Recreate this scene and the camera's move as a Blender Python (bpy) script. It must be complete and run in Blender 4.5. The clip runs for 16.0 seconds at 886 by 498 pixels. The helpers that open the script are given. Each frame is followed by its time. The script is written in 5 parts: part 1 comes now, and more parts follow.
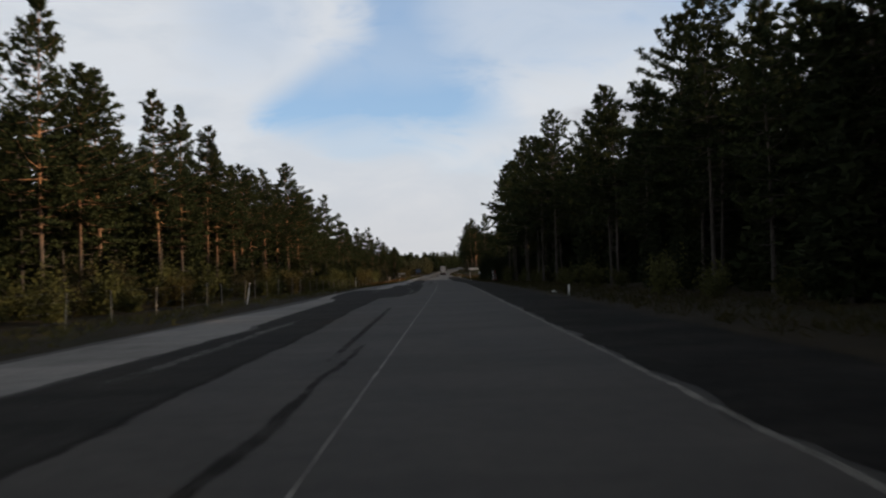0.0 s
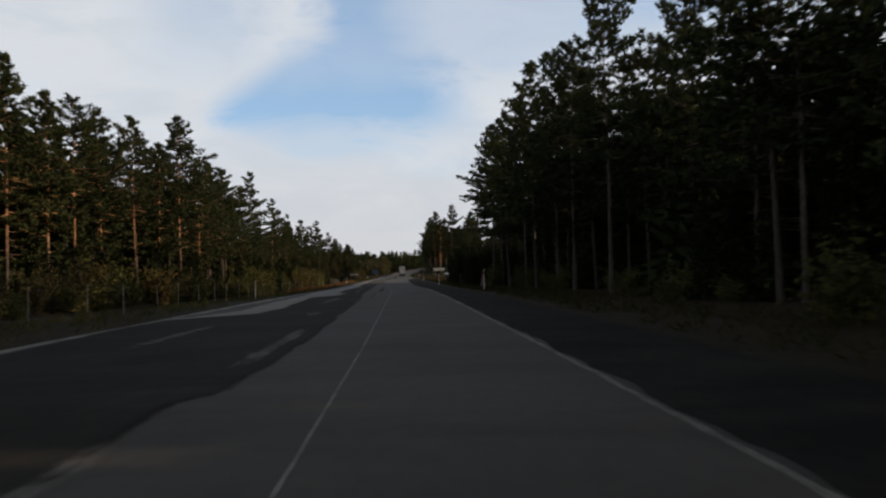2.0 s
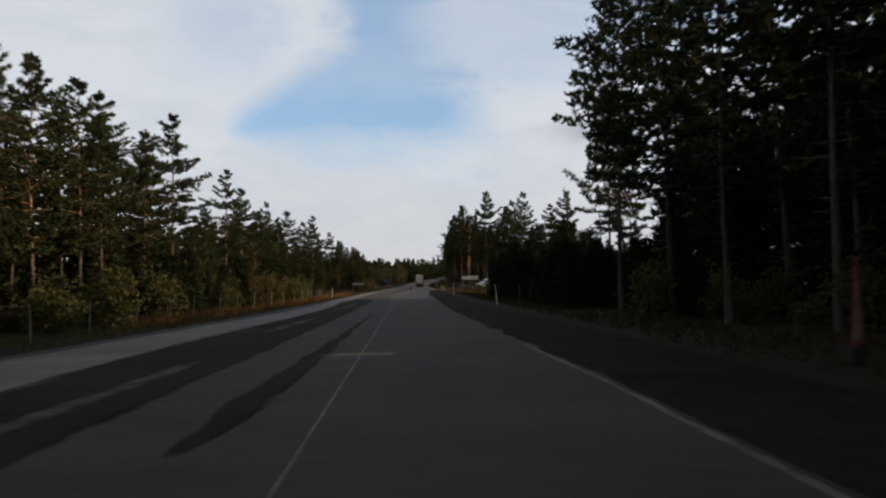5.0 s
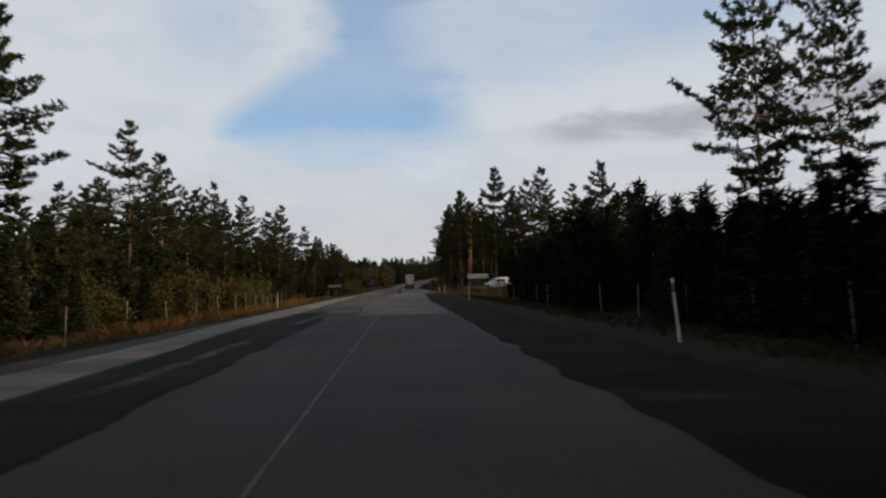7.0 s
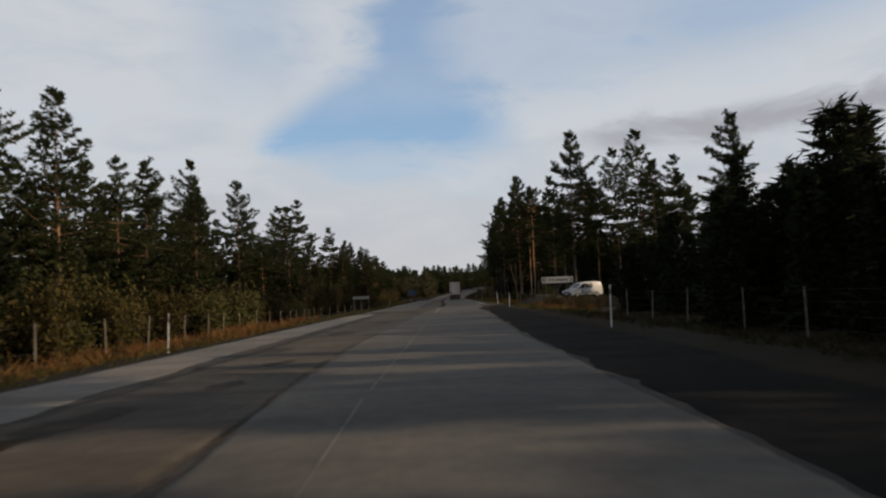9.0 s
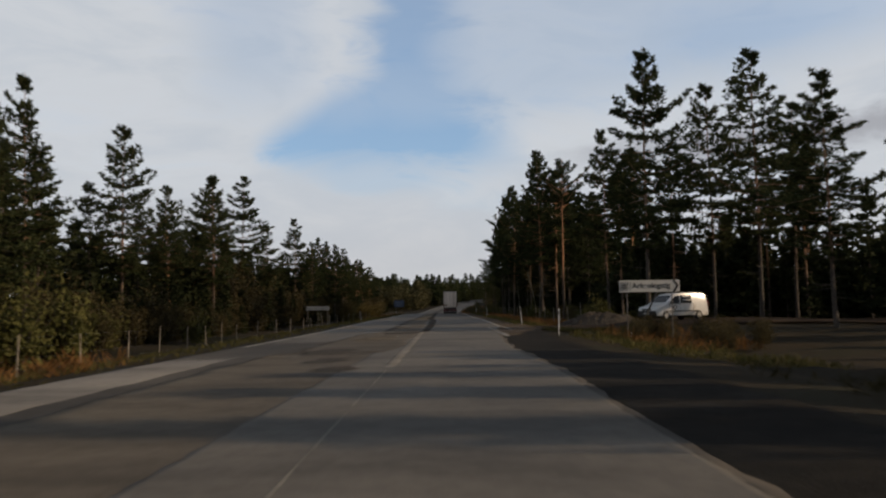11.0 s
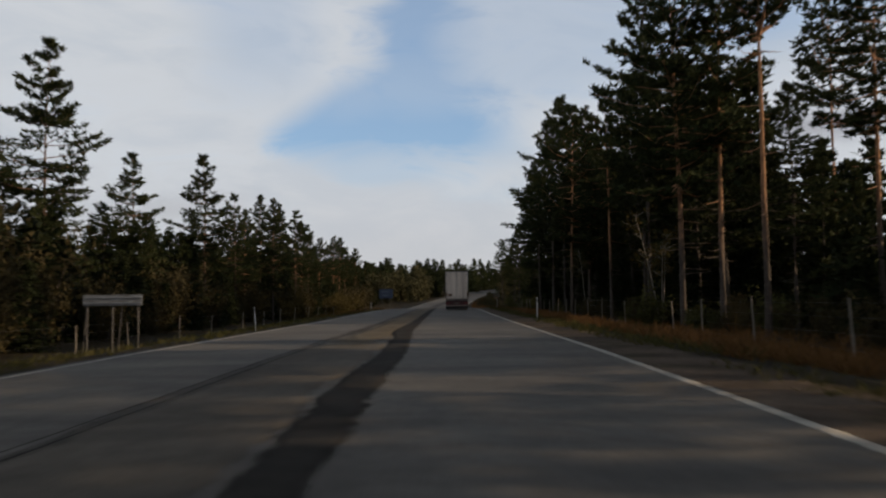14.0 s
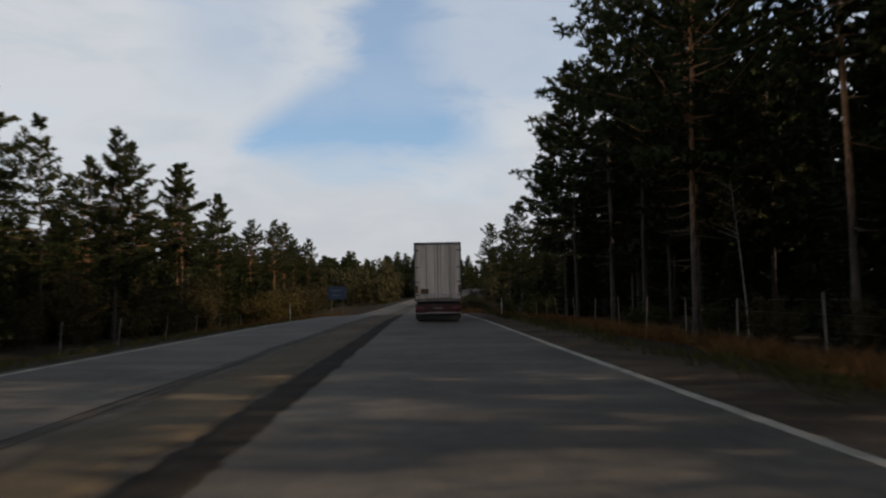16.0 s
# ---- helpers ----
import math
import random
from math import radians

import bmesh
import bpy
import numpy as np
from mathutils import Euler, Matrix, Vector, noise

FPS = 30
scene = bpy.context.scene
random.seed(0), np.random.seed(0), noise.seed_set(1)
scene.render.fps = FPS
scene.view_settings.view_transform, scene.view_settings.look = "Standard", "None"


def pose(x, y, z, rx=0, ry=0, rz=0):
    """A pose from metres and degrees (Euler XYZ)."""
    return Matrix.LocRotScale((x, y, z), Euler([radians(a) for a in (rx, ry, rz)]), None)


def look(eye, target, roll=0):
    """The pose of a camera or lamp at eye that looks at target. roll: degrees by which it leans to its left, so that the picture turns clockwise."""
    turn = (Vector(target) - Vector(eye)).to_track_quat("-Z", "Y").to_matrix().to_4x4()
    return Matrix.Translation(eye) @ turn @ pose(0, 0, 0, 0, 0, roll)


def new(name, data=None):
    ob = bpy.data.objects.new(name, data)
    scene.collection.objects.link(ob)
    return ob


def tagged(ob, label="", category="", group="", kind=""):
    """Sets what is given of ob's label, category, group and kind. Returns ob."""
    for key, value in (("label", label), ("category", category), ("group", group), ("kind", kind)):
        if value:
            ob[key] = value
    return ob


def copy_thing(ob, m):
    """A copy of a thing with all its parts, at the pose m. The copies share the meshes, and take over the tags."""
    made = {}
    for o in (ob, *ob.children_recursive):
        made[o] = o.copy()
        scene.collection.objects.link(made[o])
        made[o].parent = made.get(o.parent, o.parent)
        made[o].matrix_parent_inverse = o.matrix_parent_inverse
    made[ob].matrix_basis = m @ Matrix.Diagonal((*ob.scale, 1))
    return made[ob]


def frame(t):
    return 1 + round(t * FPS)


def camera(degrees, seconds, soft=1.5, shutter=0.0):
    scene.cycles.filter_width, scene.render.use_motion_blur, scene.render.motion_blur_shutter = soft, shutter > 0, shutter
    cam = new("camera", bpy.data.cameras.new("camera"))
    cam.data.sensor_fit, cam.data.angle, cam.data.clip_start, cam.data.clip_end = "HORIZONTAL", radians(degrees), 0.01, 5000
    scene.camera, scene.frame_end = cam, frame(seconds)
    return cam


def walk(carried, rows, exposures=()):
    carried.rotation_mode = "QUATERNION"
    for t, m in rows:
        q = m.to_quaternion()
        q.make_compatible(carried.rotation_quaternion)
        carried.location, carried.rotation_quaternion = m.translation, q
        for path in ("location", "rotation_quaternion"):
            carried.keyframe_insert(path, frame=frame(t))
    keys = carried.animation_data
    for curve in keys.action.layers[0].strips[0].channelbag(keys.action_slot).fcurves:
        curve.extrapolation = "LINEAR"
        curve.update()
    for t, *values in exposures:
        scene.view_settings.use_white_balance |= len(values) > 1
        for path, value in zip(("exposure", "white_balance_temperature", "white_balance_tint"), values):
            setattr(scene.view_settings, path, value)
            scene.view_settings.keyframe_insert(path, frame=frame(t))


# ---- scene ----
cam = camera(57.7, 16.0, soft=2.2, shutter=0.3)
METRES, EYE, TILT, LEAN, TURN = 340.0, 1.37, 1.41, 0.0, -0.2
ROWS = [
    (0.0, 0.0, 0.0, 0.0, 0.01, 0.27, 2.08),
    (0.5, 0.0001, 0.0329, -0.0008, -1.54, 0.77, 1.73),
    (1.0, 0.0001, 0.0683, -0.0016, -1.35, 1.11, 2.07),
    (1.5, 0.0003, 0.0981, -0.0023, -3.33, 0.64, 1.5),
    (2.0, 0.0003, 0.133, -0.0032, -2.86, 0.26, 1.54),
    (2.5, 0.0007, 0.1654, -0.0042, -2.1, -0.3, 0.45),
    (3.0, 0.0009, 0.196, -0.0049, -0.68, 0.48, 0.92),
    (3.5, 0.0009, 0.2306, -0.0056, -1.78, 0.79, 1.29),
    (4.0, 0.001, 0.2629, -0.0064, -2.51, 0.09, 0.67),
    (4.5, 0.0006, 0.2922, -0.0074, -1.52, 0.95, 0.92),
    (7.0, -0.002, 0.4397, -0.0116, -2.48, 1.13, 1.59),
    (7.5, -0.0022, 0.4684, -0.0124, -2.29, 0.74, 1.62),
    (8.0, -0.0025, 0.4973, -0.0128, -2.44, 2.4, 1.58),
    (8.5, -0.0024, 0.5269, -0.0136, 0.64, 3.29, 2.42),
    (9.0, -0.0034, 0.5569, -0.0146, 0.56, 1.96, 2.55),
    (11.5, -0.0032, 0.7096, -0.0178, 0.01, 2.91, 0.53),
    (12.0, -0.0033, 0.7389, -0.0187, -0.16, 2.62, 0.45),
    (12.5, -0.0034, 0.7705, -0.0195, 0.42, 3.35, 1.17),
    (13.0, -0.0033, 0.8047, -0.0203, 0.69, 3.6, 0.92),
    (13.5, -0.0031, 0.835, -0.021, 0.84, 2.58, -0.13),
    (14.0, -0.0028, 0.8673, -0.0216, 0.58, 2.22, 0.7),
    (14.5, -0.0024, 0.902, -0.0223, 0.86, 3.0, 0.11),
    (15.0, -0.0026, 0.9324, -0.0229, 0.46, 3.19, 0.25),
    (15.5, -0.0027, 0.9651, -0.0238, 0.56, 2.31, 0.45),
    (16.0, -0.003, 0.9996, -0.0247, -1.25, 2.23, 1.06),
]
walk(cam, [(t, pose(0, 0, EYE, TILT, LEAN, TURN) @ pose(METRES * x, METRES * y, METRES * z, 90 + pitch, roll, yaw)) for t, x, y, z, yaw, pitch, roll in ROWS],
     [(0.0, 0.08), (4.5, 0.06), (7.0, -0.04), (8.5, -0.14), (12.0, -0.1), (13.0, -0.06), (13.5, -0.16), (14.5, -0.08), (16.0, -0.08)])

# ---- sun, sky, exposure ----
SUN_ELEV, SUN_AZ = radians(19.0), radians(98.0)      # azimuth clockwise from +y (ahead)
sun_dir = Vector((math.cos(SUN_ELEV) * math.sin(SUN_AZ), math.cos(SUN_ELEV) * math.cos(SUN_AZ), math.sin(SUN_ELEV)))
sun_data = bpy.data.lights.new("sun", "SUN")
sun_data.energy, sun_data.angle, sun_data.color = 4.6, radians(0.6), (1.0, 0.74, 0.48)
sun = new("sun", sun_data)
sun.matrix_world = look(sun_dir * 200, (0, 0, 0))


class Nodes:
    """Short forms for building a node tree."""

    def __init__(self, tree):
        self.t = tree
        tree.nodes.clear()

    def n(self, kind, **props):
        node = self.t.nodes.new(kind)
        for k, v in props.items():
            setattr(node, k, v)
        return node

    def put(self, sock, v):
        if isinstance(v, bpy.types.NodeSocket):
            self.t.links.new(v, sock)
        else:
            sock.default_value = v

    def m(self, op, a, b=0.0, c=0.0, clamp=False):
        node = self.n("ShaderNodeMath", operation=op, use_clamp=clamp)
        for s, v in zip(node.inputs, (a, b, c)):
            self.put(s, v)
        return node.outputs[0]

    def mix(self, f, a, b):
        node = self.n("ShaderNodeMix", data_type="RGBA")
        self.put(node.inputs[0], f)
        self.put(node.inputs[6], a if isinstance(a, bpy.types.NodeSocket) else (*a, 1))
        self.put(node.inputs[7], b if isinstance(b, bpy.types.NodeSocket) else (*b, 1))
        return node.outputs[2]

    def noise(self, vec, scale, detail=4.0, rough=0.55, distortion=0.0):
        node = self.n("ShaderNodeTexNoise")
        self.put(node.inputs["Vector"], vec)
        node.inputs["Scale"].default_value, node.inputs["Detail"].default_value = scale, detail
        node.inputs["Roughness"].default_value, node.inputs["Distortion"].default_value = rough, distortion
        return node.outputs["Fac"]

    def step(self, v, lo, hi):
        node = self.n("ShaderNodeMapRange", interpolation_type="SMOOTHSTEP", clamp=True)
        self.put(node.inputs[0], v)
        node.inputs[1].default_value, node.inputs[2].default_value = lo, hi
        return node.outputs[0]

    def stretch(self, vec, sx, sy, sz):
        node = self.n("ShaderNodeMapping")
        self.put(node.inputs[0], vec)
        node.inputs["Scale"].default_value = (sx, sy, sz)
        return node.outputs[0]


world = bpy.data.worlds.new("sky")
scene.world = world
world.use_nodes = True
w = Nodes(world.node_tree)
coord = w.n("ShaderNodeTexCoord").outputs["Generated"]
sep = w.n("ShaderNodeSeparateXYZ")
w.put(sep.inputs[0], coord)
dx, dy, dz = sep.outputs
el = w.m("MULTIPLY", w.m("ARCSINE", dz), 57.3)
az = w.m("MULTIPLY", w.m("ARCTAN2", dx, dy), 57.3)
sky = w.n("ShaderNodeTexSky", sky_type="NISHITA", sun_disc=False)
sky.sun_elevation, sky.sun_rotation = SUN_ELEV, SUN_AZ
sky.air_density, sky.dust_density, sky.ozone_density = 1.0, 0.6, 2.0
wisp = w.noise(w.stretch(coord, 3, 3, 9), 2.2, 6, 0.6, 0.6)
soft = w.noise(coord, 4.0, 3, 0.5, 0.3)
# a gap of blue between two cloud banks: a narrow band from above that widens into a tongue low ahead
bend = w.m("MULTIPLY_ADD", w.m("SUBTRACT", wisp, 0.5), 9.0, w.m("MULTIPLY_ADD", w.m("SUBTRACT", soft, 0.5), 9.0, az))
rise = w.m("MULTIPLY_ADD", w.m("SUBTRACT", wisp, 0.5), 5.0, w.m("MULTIPLY_ADD", w.m("SUBTRACT", soft, 0.5), 2.4, el))


def inside(v, lo, hi, edge):
    """1 between lo and hi, fading over edge on either side; lo and hi may be sockets."""
    up = w.step(w.m("SUBTRACT", v, lo), -edge, edge)
    return w.m("MULTIPLY", up, w.step(w.m("SUBTRACT", hi, v), -edge, edge))


left_rim = w.m("MULTIPLY_ADD", w.step(rise, 11.0, 18.0), 6.9, -11.6)
right_rim = w.m("MULTIPLY_ADD", w.step(rise, 12.0, 15.5), -1.6, 4.4)
band = w.m("MULTIPLY", w.m("MULTIPLY", w.step(w.m("SUBTRACT", bend, left_rim), -1.8, 2.4), w.step(w.m("SUBTRACT", right_rim, bend), -2.6, 3.0)), w.step(rise, 7.6, 12.8))
tone = w.m("MULTIPLY_ADD", inside(rise, 9.0, 13.4, 1.6), 0.22, w.m("MULTIPLY_ADD", w.step(rise, 15.0, 19.0), 0.1, 0.72))
blue = w.m("MULTIPLY", band, tone)
# a thin veil of cloud over pale blue on both sides, with a clearer spot high up
bank = w.m("MULTIPLY_ADD", az, 0.13, 11.9)
veil = w.m("MULTIPLY", w.step(w.m("SUBTRACT", rise, bank), -1.0, 3.0), inside(bend, 2.5, 60.0, 2.5))
blue = w.m("ADD", blue, w.m("MULTIPLY", veil, w.m("MULTIPLY_ADD", w.m("MULTIPLY", inside(bend, 16.0, 28.0, 5.0), inside(rise, 16.5, 20.0, 2.5)), 0.25, 0.36)))
blue = w.m("ADD", blue, w.m("MULTIPLY", w.m("MULTIPLY", inside(bend, -16.5, -8.0, 3.0), w.step(rise, 12.0, 18.0)), 0.3))
blue = w.m("ADD", blue, w.m("MULTIPLY", w.m("MULTIPLY", inside(bend, -7.5, -1.0, 2.5), inside(rise, 7.8, 9.4, 0.9)), 0.3))
blue = w.m("ADD", blue, w.m("MULTIPLY", w.m("MULTIPLY", inside(bend, -1.0, 3.5, 2.0), inside(rise, 6.0, 7.8, 1.0)), 0.3))
blue = w.m("ADD", blue, w.m("MULTIPLY", w.step(wisp, 0.5, 0.75), 0.14))
# overhead, out of view, a dim grey veil is added to darken the ground
over = w.step(w.m("MULTIPLY_ADD", w.m("SUBTRACT", soft, 0.5), 30.0, el), 30.0, 46.0)
blue = w.m("MULTIPLY", blue, w.step(el, 5.0, 9.0), clamp=True)
blue = w.m("MINIMUM", blue, 0.92)
streak = w.m("SUBTRACT", rise, w.m("MULTIPLY_ADD", az, 0.06, 9.6))
grey = w.m("MULTIPLY", inside(streak, -0.8, 0.9, 0.8), w.m("MULTIPLY", w.step(az, 6.0, 13.0), w.step(soft, 0.3, 0.5)))
grey = w.m("ADD", grey, w.m("MULTIPLY", w.m("MULTIPLY", inside(streak, -2.6, -1.4, 0.7), inside(az, -24.0, -15.0, 3.0)), 0.5), clamp=True)
cloud = w.mix(w.step(wisp, 0.3, 0.7), (5.35, 5.75, 6.3), (6.3, 6.5, 6.8))
cloud = w.mix(grey, cloud, (3.9, 4.0, 4.35))
low = w.m("SUBTRACT", 1.0, w.step(el, 0.0, 11.0))
cloud = w.mix(w.m("MULTIPLY", low, 0.75), cloud, (5.35, 5.4, 5.6))
lit = w.n("ShaderNodeVectorMath", operation="MULTIPLY")
w.put(lit.inputs[0], sky.outputs[0])
lit.inputs[1].default_value = (1.0, 1.25, 1.45)
haze = w.mix(0.32, lit.outputs[0], (4.2, 5.6, 7.4))
shade = w.mix(w.m("MULTIPLY", over, 0.95), w.mix(blue, cloud, haze), w.mix(0.6, sky.outputs[0], (1.75, 1.7, 1.65)))
ground_side = w.mix(w.step(el, -2.0, 0.0), (0.3, 0.3, 0.3), shade)
bg = w.n("ShaderNodeBackground")
w.put(bg.inputs[0], ground_side)
bg.inputs[1].default_value = 0.108
w.put(w.n("ShaderNodeOutputWorld").inputs[0], bg.outputs[0])


# ---- materials ----
def material(name, c1, c2, scale, rough=0.85, metal=0.0, bump=0.3, fine=60.0, dirt=None, dirt_scale=0.4, dirt_from=0.5, vary=0.0, stretch=(1, 1, 1), relief=0.01, gloss=0.35, bands=0.0, worn=False):
    """Two tones mixed by a coarse noise, a fine grain, optional dirt patches, painted sun bands, and a bump."""
    mt = bpy.data.materials.new(name)
    mt.use_nodes = True
    k = Nodes(mt.node_tree)
    co = k.n("ShaderNodeTexCoord").outputs["Object"]
    co2 = k.stretch(co, *stretch) if stretch != (1, 1, 1) else co
    big, small = k.noise(co2, scale, 5), k.noise(co2, fine, 3)
    col = k.mix(k.step(big, 0.32, 0.68), c1, c2)
    if dirt:
        col = k.mix(k.m("MULTIPLY", k.step(k.noise(co2, dirt_scale, 6, 0.62, 0.4), dirt_from, dirt_from + 0.17), 0.8), col, dirt)
    gain = k.m("MULTIPLY_ADD", small, 0.7, 0.65)
    if bands:
        # crosswise bands imitate stripes of sun and shade; the specks are plain mottling
        sun_stripe = k.noise(k.stretch(co, 0.35, 0.9, 1), 0.5, 4, 0.6, 0.6)
        speck = k.noise(co, 3.5, 5, 0.7)
        gain = k.m("MULTIPLY", gain, k.m("MULTIPLY_ADD", k.step(sun_stripe, 0.3, 0.7), bands, 1 - bands * 0.5))
        gain = k.m("MULTIPLY", gain, k.m("MULTIPLY_ADD", k.step(speck, 0.3, 0.7), bands * 0.6, 1 - bands * 0.3))
    if vary:
        rnd = k.n("ShaderNodeObjectInfo").outputs["Random"]
        gain = k.m("MULTIPLY", gain, k.m("MULTIPLY_ADD", rnd, vary, 1 - vary / 2))
    tint = k.n("ShaderNodeVectorMath", operation="SCALE")
    k.put(tint.inputs[0], col)
    k.put(tint.inputs["Scale"], gain)
    bs = k.n("ShaderNodeBsdfPrincipled")
    k.put(bs.inputs["Base Color"], tint.outputs[0])
    k.put(bs.inputs["Roughness"], k.m("MULTIPLY_ADD", big, 0.2, rough - 0.1, clamp=True))
    bs.inputs["Metallic"].default_value = metal
    bs.inputs["Specular IOR Level"].default_value = gloss
    bp = k.n("ShaderNodeBump")
    bp.inputs["Strength"].default_value, bp.inputs["Distance"].default_value = bump, relief
    k.put(bp.inputs["Height"], small)
    k.put(bs.inputs["Normal"], bp.outputs[0])
    out = bs.outputs[0]
    if worn:
        cover = k.n("ShaderNodeAttribute", attribute_name="cover").outputs["Fac"]
        grit = k.m("MULTIPLY_ADD", k.noise(co, 2.2, 5, 0.65), 0.7, k.m("MULTIPLY", k.noise(co, 14.0, 3, 0.6), 0.5))
        grit = k.m("MULTIPLY_ADD", k.noise(co, 45.0, 2, 0.6), 0.9, grit)
        lay = k.m("MULTIPLY_ADD", cover, 1.3, -0.15)
        lay = k.step(k.m("MULTIPLY_ADD", k.m("SUBTRACT", grit, 1.05), 1.5, lay), 0.46, 0.54)
        mx = k.n("ShaderNodeMixShader")
        k.put(mx.inputs[0], lay)
        k.put(mx.inputs[1], k.n("ShaderNodeBsdfTransparent").outputs[0])
        k.put(mx.inputs[2], out)
        out = mx.outputs[0]
    k.put(k.n("ShaderNodeOutputMaterial").inputs[0], out)
    return mt


def leaf_material(name, c1, c2, vary=0.4, through_light=0.25):
    """Foliage: tones that drift from bough to bough, a little from blade to blade and from plant to plant, some light through it."""
    mt = bpy.data.materials.new(name)
    mt.use_nodes = True
    k = Nodes(mt.node_tree)
    isl = k.n("ShaderNodeNewGeometry").outputs["Random Per Island"]
    rnd = k.n("ShaderNodeObjectInfo").outputs["Random"]
    co = k.n("ShaderNodeTexCoord").outputs["Object"]
    bough = k.step(k.noise(co, 0.9, 3, 0.6), 0.3, 0.7)
    col = k.mix(k.m("MULTIPLY_ADD", isl, 0.35, k.m("MULTIPLY", bough, 0.65)), c1, c2)
    tint = k.n("ShaderNodeVectorMath", operation="SCALE")
    k.put(tint.inputs[0], col)
    k.put(tint.inputs["Scale"], k.m("MULTIPLY_ADD", rnd, vary, 1 - vary / 2))
    bs = k.n("ShaderNodeBsdfPrincipled")
    k.put(bs.inputs["Base Color"], tint.outputs[0])
    bs.inputs["Roughness"].default_value, bs.inputs["Specular IOR Level"].default_value = 0.85, 0.08
    tl = k.n("ShaderNodeBsdfTranslucent")
    k.put(tl.inputs[0], tint.outputs[0])
    mx = k.n("ShaderNodeMixShader")
    mx.inputs[0].default_value = through_light
    k.put(mx.inputs[1], bs.outputs[0])
    k.put(mx.inputs[2], tl.outputs[0])
    k.put(k.n("ShaderNodeOutputMaterial").inputs[0], mx.outputs[0])
    return mt


def plain(name, c, rough=0.5, metal=0.0, emit=None):
    mt = bpy.data.materials.new(name)
    mt.use_nodes = True
    bs = mt.node_tree.nodes["Principled BSDF"]
    bs.inputs["Base Color"].default_value, bs.inputs["Roughness"].default_value, bs.inputs["Metallic"].default_value = (*c, 1), rough, metal
    return mt


def bark_material(name, low, high, z0, z1):
    """Pine bark: grey-brown plates below, flaking orange above."""
    mt = bpy.data.materials.new(name)
    mt.use_nodes = True
    k = Nodes(mt.node_tree)
    co = k.n("ShaderNodeTexCoord").outputs["Object"]
    sp = k.n("ShaderNodeSeparateXYZ")
    k.put(sp.inputs[0], co)
    plates = k.noise(k.stretch(co, 6, 6, 1.6), 1.5, 5, 0.6)
    up = k.step(k.m("MULTIPLY_ADD", plates, 4.0, sp.outputs[2]), z0, z1)
    col = k.mix(up, low, high)
    gain = k.m("MULTIPLY_ADD", k.step(plates, 0.35, 0.65), 0.7, 0.55)
    tint = k.n("ShaderNodeVectorMath", operation="SCALE")
    k.put(tint.inputs[0], col)
    k.put(tint.inputs["Scale"], k.m("MULTIPLY", gain, k.m("MULTIPLY_ADD", k.n("ShaderNodeObjectInfo").outputs["Random"], 0.5, 0.75)))
    bs = k.n("ShaderNodeBsdfPrincipled")
    k.put(bs.inputs["Base Color"], tint.outputs[0])
    bs.inputs["Roughness"].default_value = 0.9
    bp = k.n("ShaderNodeBump")
    bp.inputs["Strength"].default_value, bp.inputs["Distance"].default_value = 0.8, 0.04
    k.put(bp.inputs["Height"], plates)
    k.put(bs.inputs["Normal"], bp.outputs[0])
    k.put(k.n("ShaderNodeOutputMaterial").inputs[0], bs.outputs[0])
    return mt


ASPHALT_OLD = material("old_asphalt", (0.0368, 0.0327, 0.0277), (0.0497, 0.0439, 0.0366), 0.35, 0.85, gloss=0.2, bands=0.4, fine=90, dirt=(0.0276, 0.0258, 0.0232), dirt_scale=0.22, stretch=(1, 0.35, 1))
ASPHALT_DARK = material("milled_asphalt", (0.0137, 0.0124, 0.0108), (0.0214, 0.0192, 0.016), 0.5, 0.95, gloss=0.08, bands=0.6, fine=50, bump=0.7, dirt=(0.0385, 0.0352, 0.0299), dirt_scale=0.25, dirt_from=0.56, stretch=(1, 0.3, 1), worn=True)
ASPHALT_NEW = material("fresh_asphalt", (0.0214, 0.02, 0.0183), (0.0321, 0.029, 0.0252), 0.8, 0.95, gloss=0.06, bands=0.5, fine=70, bump=0.6, dirt=(0.0481, 0.042, 0.0331), dirt_scale=0.5, dirt_from=0.58, worn=True)
ASPHALT_PALE = material("pale_asphalt", (0.1284, 0.12, 0.1079), (0.1712, 0.157, 0.1366), 0.4, 0.8, gloss=0.2, bands=0.45, fine=80, dirt=(0.0963, 0.088, 0.074), dirt_scale=0.3, dirt_from=0.55, stretch=(1, 0.3, 1), worn=True)
ASPHALT_GREY = material("grey_asphalt", (0.072, 0.066, 0.058), (0.096, 0.088, 0.077), 0.3, 0.8, gloss=0.2, bands=0.55, fine=90, dirt=(0.06, 0.054, 0.047), dirt_scale=0.2, dirt_from=0.5, stretch=(1, 0.35, 1), worn=True)
SAND = material("sandy_asphalt", (0.084, 0.072, 0.056), (0.066, 0.058, 0.048), 0.3, 0.9, gloss=0.15, bands=0.5, fine=70, dirt=(0.06, 0.05, 0.038), dirt_scale=0.35, dirt_from=0.56, stretch=(1, 0.4, 1), worn=True)
SAND_BARE = material("loose_sand", (0.106, 0.087, 0.06), (0.082, 0.069, 0.05), 0.4, 0.95, gloss=0.1, bands=0.35, fine=60, dirt=(0.075, 0.058, 0.04), dirt_scale=0.5, dirt_from=0.6, stretch=(1, 0.5, 1), worn=True)
GRAVEL_LOT = material("gravel_lot", (0.0263, 0.0189, 0.0135), (0.0486, 0.0335, 0.0229), 0.7, 0.95, gloss=0.06, bands=0.8, fine=30, bump=0.9, dirt=(0.0909, 0.0597, 0.0385), dirt_scale=0.3, dirt_from=0.58, relief=0.03)
